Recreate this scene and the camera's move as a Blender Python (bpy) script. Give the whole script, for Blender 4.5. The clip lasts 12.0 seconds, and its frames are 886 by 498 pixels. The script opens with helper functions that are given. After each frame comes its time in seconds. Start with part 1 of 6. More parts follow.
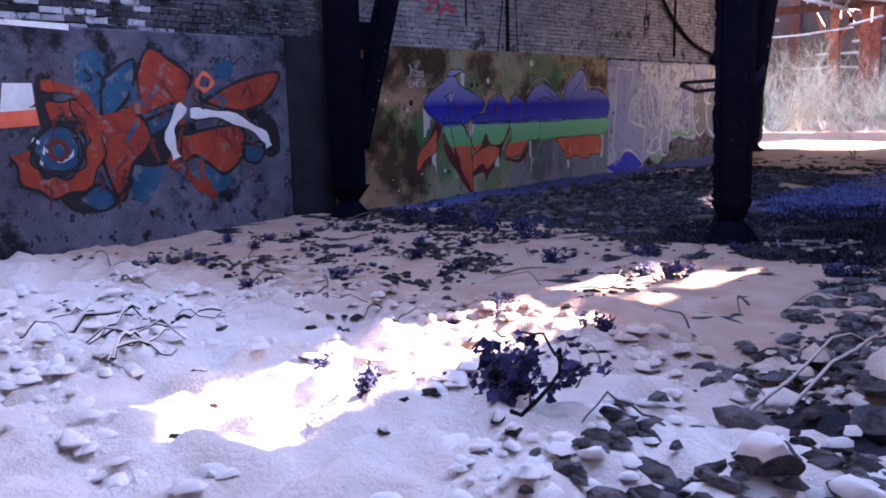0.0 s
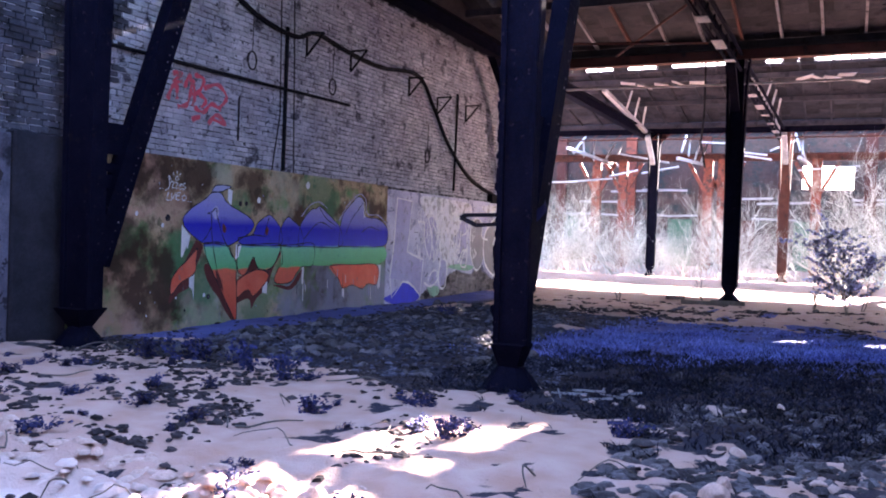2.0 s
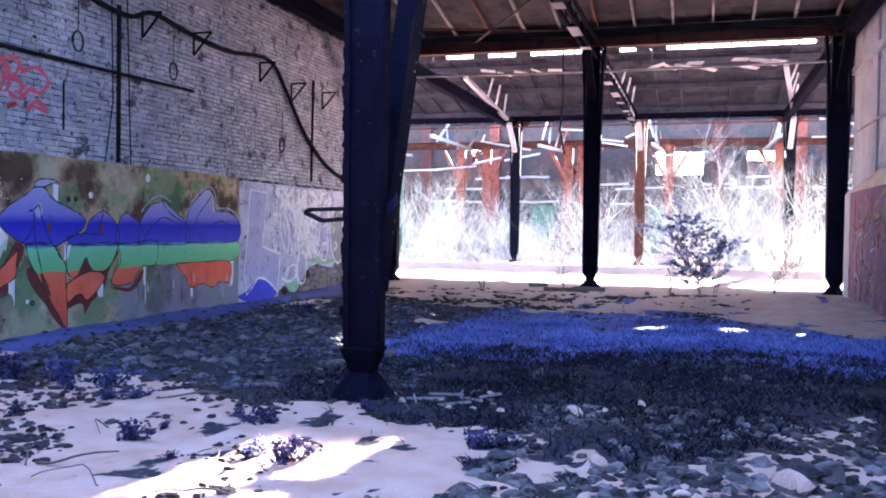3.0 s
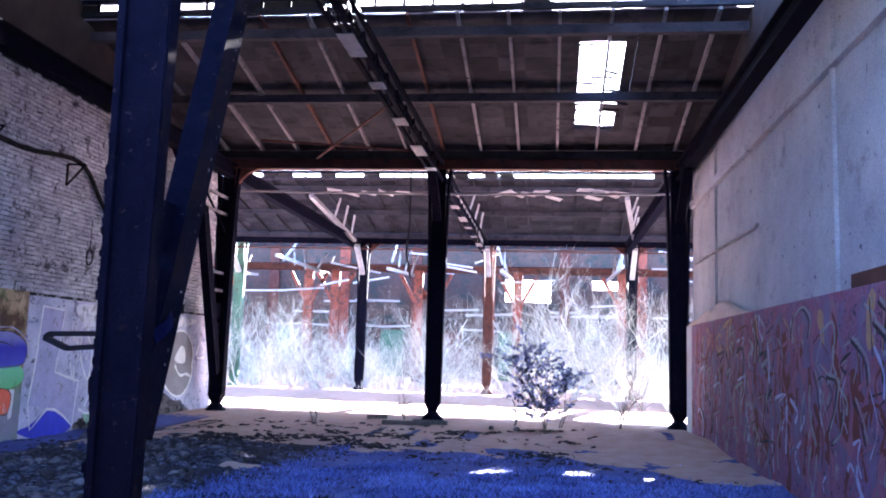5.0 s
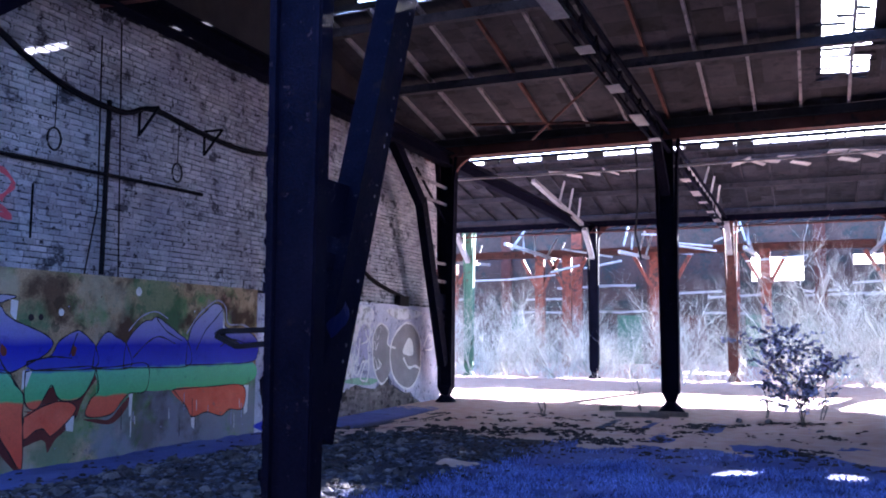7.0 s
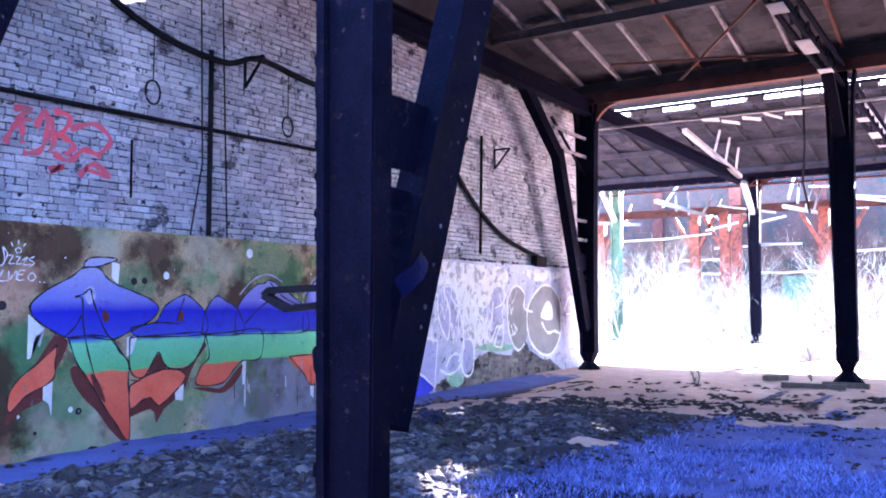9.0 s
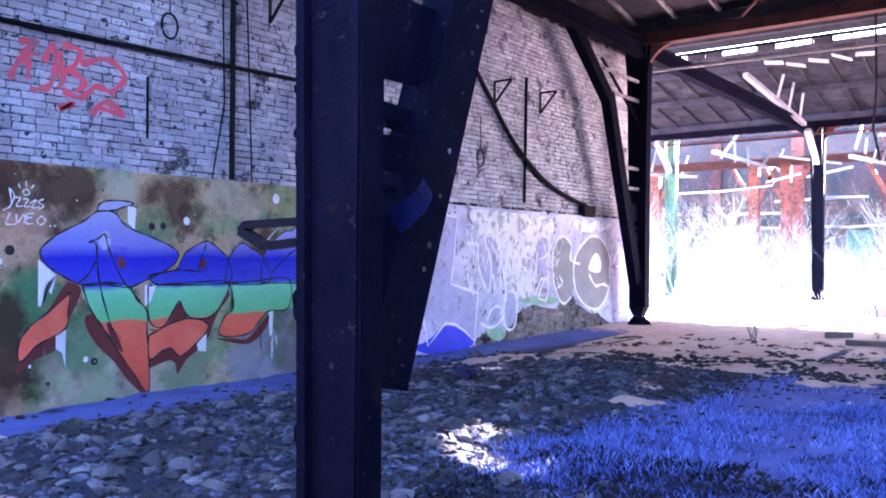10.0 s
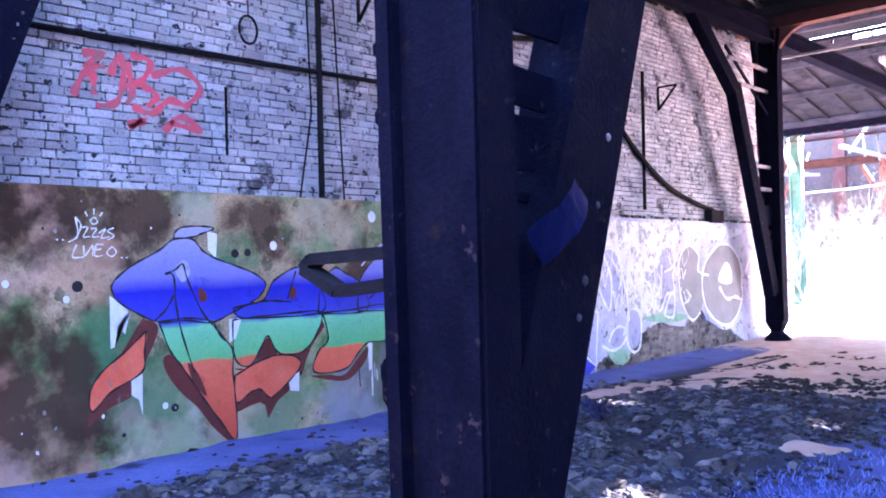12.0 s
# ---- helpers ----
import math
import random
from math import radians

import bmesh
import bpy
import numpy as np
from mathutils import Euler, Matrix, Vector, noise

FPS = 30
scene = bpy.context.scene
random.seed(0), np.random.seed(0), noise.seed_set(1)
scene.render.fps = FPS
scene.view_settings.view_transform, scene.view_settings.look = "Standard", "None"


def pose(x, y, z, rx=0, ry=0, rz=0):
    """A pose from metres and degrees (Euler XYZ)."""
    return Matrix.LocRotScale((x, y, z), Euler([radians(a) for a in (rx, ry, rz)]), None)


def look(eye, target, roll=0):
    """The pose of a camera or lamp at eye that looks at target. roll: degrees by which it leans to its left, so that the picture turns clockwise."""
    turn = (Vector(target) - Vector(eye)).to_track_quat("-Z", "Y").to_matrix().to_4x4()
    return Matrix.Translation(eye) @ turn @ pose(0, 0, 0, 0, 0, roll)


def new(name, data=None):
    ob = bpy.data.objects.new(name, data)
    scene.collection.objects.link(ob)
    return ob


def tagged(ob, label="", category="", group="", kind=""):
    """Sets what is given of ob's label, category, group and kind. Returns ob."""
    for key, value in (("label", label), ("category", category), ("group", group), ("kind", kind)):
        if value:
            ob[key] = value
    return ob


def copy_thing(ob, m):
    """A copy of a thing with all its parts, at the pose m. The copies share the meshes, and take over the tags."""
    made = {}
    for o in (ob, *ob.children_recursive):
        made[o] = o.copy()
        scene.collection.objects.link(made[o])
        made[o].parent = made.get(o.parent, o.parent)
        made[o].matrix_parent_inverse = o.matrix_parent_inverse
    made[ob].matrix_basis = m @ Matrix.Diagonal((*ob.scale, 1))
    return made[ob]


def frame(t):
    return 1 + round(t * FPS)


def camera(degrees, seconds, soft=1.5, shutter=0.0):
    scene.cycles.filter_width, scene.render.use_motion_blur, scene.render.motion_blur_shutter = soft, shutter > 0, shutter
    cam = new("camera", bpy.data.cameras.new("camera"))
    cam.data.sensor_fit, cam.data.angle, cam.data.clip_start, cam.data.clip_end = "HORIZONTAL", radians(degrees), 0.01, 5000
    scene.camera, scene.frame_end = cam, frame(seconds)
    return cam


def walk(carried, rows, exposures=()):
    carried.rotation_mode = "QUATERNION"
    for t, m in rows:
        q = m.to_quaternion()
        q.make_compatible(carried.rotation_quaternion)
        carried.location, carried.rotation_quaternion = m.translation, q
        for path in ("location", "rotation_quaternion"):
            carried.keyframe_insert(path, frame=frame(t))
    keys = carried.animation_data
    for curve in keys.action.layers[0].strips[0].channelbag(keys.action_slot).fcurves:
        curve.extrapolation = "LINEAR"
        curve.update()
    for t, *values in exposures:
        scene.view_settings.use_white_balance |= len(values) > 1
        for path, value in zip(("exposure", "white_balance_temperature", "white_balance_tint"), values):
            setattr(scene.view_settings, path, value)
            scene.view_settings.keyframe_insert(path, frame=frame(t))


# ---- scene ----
import itertools

cam = camera(54.5, 12.0, 1.9)
METRES, EYE, TILT, LEAN, TURN = 7.895, 1.5, 0.0, 0.0, 40.0
ROWS = [
    (0.0, 0.0, 0.0, 0.0, -0.27, -9.26, 1.67),
    (0.5, 0.0095, 0.0341, 0.0016, -0.21, -9.47, 0.01),
    (1.0, 0.0116, 0.0744, -0.0074, -4.92, -4.47, -1.94),
    (1.5, 0.0139, 0.1035, -0.0039, -11.64, -4.42, -1.36),
    (2.0, 0.0364, 0.1425, -0.0021, -14.52, -0.86, -1.99),
    (2.5, 0.0585, 0.179, 0.0033, -21.22, -0.61, -0.83),
    (4.5, 0.1708, 0.3066, 0.0122, -25.71, -2.61, -0.74),
    (5.0, 0.2088, 0.342, 0.0177, -32.88, 6.99, -1.77),
    (5.5, 0.2305, 0.3648, 0.019, -34.61, 7.52, -2.14),
    (6.0, 0.2572, 0.3888, 0.0201, -33.45, 7.15, -1.72),
    (6.5, 0.278, 0.4091, 0.0208, -23.54, 6.75, -0.12),
    (8.5, 0.3631, 0.5562, 0.0186, -10.62, 3.94, -0.16),
    (9.0, 0.3793, 0.5931, 0.0169, -6.99, 3.55, 0.11),
    (9.5, 0.3939, 0.6322, 0.0127, -6.46, 0.66, 0.53),
    (10.0, 0.4172, 0.6819, 0.0069, -3.47, 0.54, -0.18),
    (10.5, 0.4257, 0.7121, 0.0061, 1.22, -1.56, -0.1),
    (11.0, 0.4162, 0.7678, 0.0026, 2.21, -3.38, 1.77),
    (11.5, 0.4043, 0.8115, 0.0142, 2.88, -3.27, 2.23),
    (12.0, 0.4042, 0.8529, 0.0192, 3.31, 1.46, 1.7),
]
EXPOSURE = [(0.0, 4.5, 7400, 32), (0.5, 4.2, 7300, 32), (1.0, 4.35, 7100, 31), (2.0, 5.1, 6800, 26), (2.5, 5.45, 6450, 21), (4.5, 5.55, 6050, 21), (5.2, 5.1, 5600, 20), (6.5, 4.6, 5400, 20), (8.5, 6.05, 5800, 22), (9.5, 6.25, 5750, 25), (10.5, 6.2, 5750, 27), (12.0, 6.6, 5950, 28)]
walk(cam, [(t, pose(0, 0, EYE, TILT, LEAN, TURN) @ pose(METRES * x, METRES * y, METRES * z, 90 + pitch, roll, yaw)) for t, x, y, z, yaw, pitch, roll in ROWS], EXPOSURE)

# ---- light ----
SUN_AZ, SUN_EL = 12.6, 23.6          # degrees right of +y, degrees above the horizon
world = bpy.data.worlds.new("sky")
scene.world = world
world.use_nodes = True
wn = world.node_tree
wn.nodes.clear()
sky = wn.nodes.new("ShaderNodeTexSky")
sky.sky_type, sky.sun_disc = "NISHITA", False
sky.sun_elevation, sky.sun_rotation = radians(SUN_EL), radians(SUN_AZ)
sky.dust_density, sky.ozone_density = 1.0, 3.0
wbg = wn.nodes.new("ShaderNodeBackground")
wbg.inputs["Strength"].default_value = 0.08
wout = wn.nodes.new("ShaderNodeOutputWorld")
wn.links.new(sky.outputs[0], wbg.inputs[0])
wn.links.new(wbg.outputs[0], wout.inputs[0])
sun_data = bpy.data.lights.new("sun", "SUN")
sun_data.energy, sun_data.angle, sun_data.color = 5.0, radians(0.5), (1.0, 0.93, 0.86)
sun = new("sun", sun_data)
sun_way = Vector((math.sin(radians(SUN_AZ)) * math.cos(radians(SUN_EL)), math.cos(radians(SUN_AZ)) * math.cos(radians(SUN_EL)), math.sin(radians(SUN_EL))))
sun.matrix_world = look(sun_way * 60, (0, 0, 0))


# ---- materials ----
def mat(name, a, b, scale=3.0, rough=0.8, metal=0.0, bump=0.3, fine=40.0, c=None, patch=0.5, soft=0.12, vary=0.0, translucent=0.0, spec=0.15, grain=0.72, chips=None):
    """A mottled surface: colours a and b at a large scale, patches of c, small chips (scale, level, colour), fine grain and relief."""
    m = bpy.data.materials.new(name)
    m.use_nodes = True
    t = m.node_tree
    bs = t.nodes["Principled BSDF"]
    co = t.nodes.new("ShaderNodeTexCoord")
    geo = t.nodes.new("ShaderNodeNewGeometry")

    def tex(s, detail=6.0):
        n = t.nodes.new("ShaderNodeTexNoise")
        n.inputs["Scale"].default_value, n.inputs["Detail"].default_value = s, detail
        n.inputs["Roughness"].default_value = 0.65
        t.links.new(geo.outputs["Position"], n.inputs["Vector"])
        return n

    def ramp(src, lo, hi):
        r = t.nodes.new("ShaderNodeMapRange")
        r.inputs[1].default_value, r.inputs[2].default_value = lo, hi
        t.links.new(src, r.inputs[0])
        return r.outputs[0]

    def mix(f, p, q, kind="MIX"):
        n = t.nodes.new("ShaderNodeMix")
        n.data_type, n.blend_type = "RGBA", kind
        for sock, v in ((n.inputs[0], f), (n.inputs[6], p), (n.inputs[7], q)):
            if isinstance(v, (int, float)):
                sock.default_value = v
            elif isinstance(v, tuple):
                sock.default_value = (*v, 1)
            else:
                t.links.new(v, sock)
        return n.outputs[2]

    big, small = tex(scale), tex(fine, 4.0)
    col = mix(ramp(big.outputs[0], 0.35, 0.65), a, b)
    if c:
        other = tex(scale * 1.7 + 0.3, 8.0)
        col = mix(ramp(other.outputs[0], patch, patch + soft), col, c)
    if chips:
        flaw = tex(chips[0], 3.0)
        col = mix(ramp(flaw.outputs[0], chips[1], chips[1] + 0.035), col, chips[2])
    grey = t.nodes.new("ShaderNodeMapRange")
    grey.inputs[1].default_value, grey.inputs[2].default_value, grey.inputs[3].default_value, grey.inputs[4].default_value = 0.3, 0.7, grain, 1.12 - (grain - 0.72) * 0.4
    t.links.new(small.outputs[0], grey.inputs[0])
    mul = t.nodes.new("ShaderNodeVectorMath")
    mul.operation = "SCALE"
    t.links.new(col, mul.inputs[0])
    t.links.new(grey.outputs[0], mul.inputs["Scale"])
    col = mul.outputs[0]
    if vary:
        oi = t.nodes.new("ShaderNodeObjectInfo")
        add = t.nodes.new("ShaderNodeMath")
        add.operation = "ADD"
        t.links.new(oi.outputs["Random"], add.inputs[0])
        t.links.new(geo.outputs["Random Per Island"], add.inputs[1])
        fr = t.nodes.new("ShaderNodeMath")
        fr.operation = "FRACT"
        t.links.new(add.outputs[0], fr.inputs[0])
        vr = t.nodes.new("ShaderNodeMapRange")
        vr.inputs[3].default_value, vr.inputs[4].default_value = 1 - vary, 1 + vary * 0.6
        t.links.new(fr.outputs[0], vr.inputs[0])
        m2 = t.nodes.new("ShaderNodeVectorMath")
        m2.operation = "SCALE"
        t.links.new(col, m2.inputs[0])
        t.links.new(vr.outputs[0], m2.inputs["Scale"])
        col = m2.outputs[0]
    t.links.new(col, bs.inputs["Base Color"])
    rr = t.nodes.new("ShaderNodeMapRange")
    rr.inputs[3].default_value, rr.inputs[4].default_value = max(0.05, rough - 0.15), min(1.0, rough + 0.15)
    t.links.new(small.outputs[0], rr.inputs[0])
    t.links.new(rr.outputs[0], bs.inputs["Roughness"])
    bs.inputs["Metallic"].default_value = metal
    bs.inputs["Specular IOR Level"].default_value = spec
    if bump:
        add2 = t.nodes.new("ShaderNodeMath")
        add2.operation = "ADD"
        t.links.new(small.outputs[0], add2.inputs[0])
        t.links.new(big.outputs[0], add2.inputs[1])
        bp = t.nodes.new("ShaderNodeBump")
        bp.inputs["Strength"].default_value, bp.inputs["Distance"].default_value = bump, 0.02
        t.links.new(add2.outputs[0], bp.inputs["Height"])
        t.links.new(bp.outputs[0], bs.inputs["Normal"])
    if translucent:
        tr = t.nodes.new("ShaderNodeBsdfTranslucent")
        t.links.new(col, tr.inputs[0])
        ms = t.nodes.new("ShaderNodeMixShader")
        ms.inputs[0].default_value = translucent
        t.links.new(bs.outputs[0], ms.inputs[1])
        t.links.new(tr.outputs[0], ms.inputs[2])
        t.links.new(ms.outputs[0], t.nodes["Material Output"].inputs[0])
    return m


M_STEEL = mat("dark_painted_steel", (0.003, 0.0035, 0.010), (0.006, 0.006, 0.015), 4.0, 0.75, 0.0, 0.35, 55, (0.014, 0.010, 0.013), 0.61, 0.06, spec=0.015, grain=0.55, chips=(14.0, 0.66, (0.03, 0.022, 0.03)))
M_RUST = mat("rusty_steel", (0.07, 0.025, 0.022), (0.10, 0.04, 0.034), 2.0, 0.75, 0.0, 0.4, 60, (0.03, 0.022, 0.025), 0.55)
M_RED = mat("red_lead_steel", (0.17, 0.045, 0.03), (0.24, 0.07, 0.048), 2.0, 0.7, 0.0, 0.3, 50, (0.06, 0.035, 0.032), 0.50)
M_PALE = mat("pale_weathered_wood", (0.42, 0.42, 0.44), (0.28, 0.27, 0.29), 3.0, 0.85, 0.0, 0.4, 50)
M_BOARD = mat("dark_roof_boards", (0.024, 0.025, 0.035), (0.046, 0.043, 0.055), 1.2, 0.9, 0.0, 0.4, 30, (0.016, 0.016, 0.024), 0.52, vary=0.5)
M_BRICK = mat("whitewashed_brick", (0.52, 0.52, 0.58), (0.33, 0.33, 0.40), 1.3, 0.9, 0.0, 0.8, 45, (0.10, 0.098, 0.125), 0.575, 0.06, vary=0.26, chips=(11.0, 0.615, (0.035, 0.035, 0.05)))
M_MORTAR = mat("limewashed_mortar", (0.30, 0.30, 0.34), (0.36, 0.36, 0.41), 2.0, 0.95, 0.0, 0.5, 60, (0.012, 0.012, 0.018), 0.485, 0.04, chips=(7.0, 0.52, (0.015, 0.015, 0.022)))
M_CONCRETE = mat("grey_concrete_wall", (0.46, 0.46, 0.50), (0.34, 0.34, 0.39), 0.8, 0.9, 0.0, 0.4, 35, (0.20, 0.20, 0.23), 0.58, 0.15, chips=(6.0, 0.66, (0.12, 0.12, 0.15)))
M_CONCRETE_DARK = mat("sooty_plaster", (0.035, 0.036, 0.055), (0.155, 0.155, 0.21), 0.9, 0.9, 0.0, 0.6, 35, (0.015, 0.015, 0.023), 0.51, 0.12, chips=(6.0, 0.60, (0.025, 0.025, 0.038)))
M_GRAFF_R = mat("maroon_graffiti_ground", (0.28, 0.09, 0.13), (0.20, 0.12, 0.22), 1.6, 0.85, 0.0, 0.3, 30, (0.30, 0.26, 0.28), 0.60, 0.08, chips=(12.0, 0.6, (0.06, 0.05, 0.08)))
M_SNOW = mat("pinkish_snow", (0.63, 0.46, 0.40), (0.50, 0.34, 0.285), 2.5, 0.7, 0.0, 0.25, 60)
M_STONE = mat("rubble_stone", (0.07, 0.064, 0.075), (0.195, 0.176, 0.19), 4.0, 0.9, 0.0, 0.7, 60, (0.022, 0.019, 0.024), 0.51, vary=0.6)
M_BARK = mat("dark_bark", (0.10, 0.085, 0.08), (0.16, 0.14, 0.13), 8.0, 0.9, 0.0, 0.5, 80)
M_TWIG = mat("frosted_twig", (0.78, 0.76, 0.71), (0.46, 0.46, 0.41), 1.2, 0.8, 0.0, 0.2, 60, (0.27, 0.31, 0.25), 0.55, vary=0.5)
# the strong blue of the shade is put into the grass colour
M_GRASS = mat("bluish_dry_grass", (0.11, 0.14, 0.42), (0.24, 0.29, 0.68), 0.7, 0.8, 0.0, 0.0, 40, (0.03, 0.03, 0.07), 0.57, 0.1, vary=0.75)
M_LEAF = mat("frosted_bluish_leaf", (0.20, 0.21, 0.40), (0.42, 0.43, 0.66), 4.0, 0.7, 0.0, 0.0, 40, vary=0.8)
M_GLASS = mat("dirty_wired_glass", (0.8, 0.8, 0.82), (0.65, 0.66, 0.68), 2.0, 0.5, 0.0, 0.1, 30, translucent=0.7)
M_CABLE = mat("black_cable", (0.006, 0.006, 0.009), (0.012, 0.012, 0.016), 6.0, 0.7, 0.0, 0.1, 80, spec=0.05)
M_FARWALL = mat("far_brown_wall", (0.048, 0.036, 0.036), (0.085, 0.055, 0.05), 0.5, 0.9, 0.0, 0.3, 6, (0.03, 0.04, 0.042), 0.50)
M_PALEPLASTER = mat("pale_plaster", (0.62, 0.62, 0.74), (0.36, 0.37, 0.52), 1.4, 0.9, 0.0, 0.6, 30, (0.22, 0.22, 0.33), 0.57, 0.06, chips=(8.0, 0.62, (0.10, 0.10, 0.14)))
M_GABLE = mat("blackened_boarding", (0.03, 0.027, 0.03), (0.05, 0.04, 0.042), 2.0, 0.9, 0.0, 0.5, 30)
M_DARKBRICK = mat("near_black_brick", (0.035, 0.035, 0.05), (0.09, 0.09, 0.115), 1.2, 0.9, 0.0, 0.5, 45, (0.016, 0.016, 0.022), 0.5, vary=0.3)
M_DARKWEED = mat("blackish_weed", (0.010, 0.011, 0.024), (0.026, 0.027, 0.055), 1.0, 0.9, 0.0, 0.0, 40, (0.006, 0.006, 0.010), 0.5, vary=0.7)
M_RAFTER = mat("grey_rafter_wood", (0.17, 0.165, 0.19), (0.25, 0.24, 0.27), 3.0, 0.85, 0.0, 0.4, 50, (0.05, 0.045, 0.05), 0.55)
M_DEADLEAF = mat("dark_bluish_dead_leaf", (0.025, 0.03, 0.10), (0.06, 0.065, 0.19), 4.0, 0.8, 0.0, 0.0, 40, vary=0.6)
M_CHIP = mat("dirty_stone_chips", (0.04, 0.041, 0.066), (0.14, 0.14, 0.19), 5.0, 0.9, 0.0, 0.6, 60, (0.012, 0.012, 0.02), 0.49, vary=0.7)
M_RIVET = mat("flaking_rivet_paint", (0.06, 0.055, 0.07), (0.16, 0.145, 0.16), 6.0, 0.8, 0.0, 0.3, 60, (0.02, 0.016, 0.02), 0.5, vary=0.8)
M_FOOTING = mat("bare_brown_brick", (0.13, 0.11, 0.115), (0.24, 0.21, 0.21), 2.0, 0.95, 0.0, 0.7, 45, (0.045, 0.04, 0.045), 0.54, 0.06, vary=0.4)
M_BLACKPLASTER = mat("near_black_plaster", (0.012, 0.012, 0.018), (0.03, 0.03, 0.042), 1.5, 0.95, 0.0, 0.5, 35)
M_GREEN = mat("green_painted_steel", (0.05, 0.12, 0.085), (0.08, 0.17, 0.12), 2.0, 0.7, 0.0, 0.3, 50, (0.08, 0.05, 0.045), 0.56)


def whiten_near_snow(m, y0, y1):
    """Whiter before y0, fading to the material's own colour at y1."""
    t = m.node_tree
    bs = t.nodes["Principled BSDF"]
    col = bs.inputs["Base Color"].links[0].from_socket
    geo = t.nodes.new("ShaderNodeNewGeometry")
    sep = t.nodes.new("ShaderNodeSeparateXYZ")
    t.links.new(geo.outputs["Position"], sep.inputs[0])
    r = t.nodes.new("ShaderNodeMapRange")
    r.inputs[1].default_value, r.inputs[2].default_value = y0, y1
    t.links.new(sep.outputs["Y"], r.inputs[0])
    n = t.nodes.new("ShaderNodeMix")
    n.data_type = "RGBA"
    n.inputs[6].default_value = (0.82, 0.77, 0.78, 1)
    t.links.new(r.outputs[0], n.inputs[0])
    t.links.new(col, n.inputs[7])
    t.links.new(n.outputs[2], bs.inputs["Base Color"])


whiten_near_snow(M_SNOW, 3.4, 4.8)


def paint(name, a, b=None, worn=0.62):
    return mat(name, a, b or tuple(v * 0.8 for v in a), 3.5, 0.75, 0.0, 0.25, 35, tuple(0.3 * v + 0.12 for v in a), worn, 0.08, grain=0.88)


P_RED = paint("red_spray", (0.72, 0.12, 0.065), (0.78, 0.17, 0.10))
P_ORANGE = paint("orange_red_spray", (0.40, 0.060, 0.032), (0.24, 0.034, 0.026), 0.56)
P_WHITE = paint("white_spray", (0.78, 0.78, 0.80))
P_GREY = paint("grey_spray", (0.27, 0.26, 0.28))
P_CYAN = paint("dark_teal_spray", (0.022, 0.11, 0.19), (0.015, 0.06, 0.13), 0.55)
P_BLACK = paint("black_spray", (0.03, 0.025, 0.03), worn=0.7)
P_MAROON = paint("maroon_spray", (0.16, 0.04, 0.035))
P_LILAC = paint("lilac_spray", (0.42, 0.41, 0.60), (0.34, 0.33, 0.52), 0.55)
P_BLUE = paint("blue_spray", (0.05, 0.06, 0.60))
P_PINK = paint("pink_red_spray", (0.75, 0.10, 0.14), (0.6, 0.12, 0.16), 0.55)
P_NAVY = paint("dark_blue_plastic", (0.01, 0.016, 0.10))
P_WASH = paint("thin_white_wash", (0.74, 0.74, 0.78), (0.60, 0.60, 0.68), 0.5)
P_GREENISH = paint("pale_green_spray", (0.30, 0.50, 0.36), (0.22, 0.42, 0.30), 0.55)
P_PURPLE = paint("purple_grey_spray", (0.192, 0.136, 0.24), (0.144, 0.096, 0.16))
P_ROSE = paint("dusty_rose_spray", (0.304, 0.12, 0.16), (0.24, 0.096, 0.16), 0.6)
P_OCHRE = paint("ochre_spray", (0.416, 0.256, 0.144), (0.32, 0.176, 0.112), 0.56)


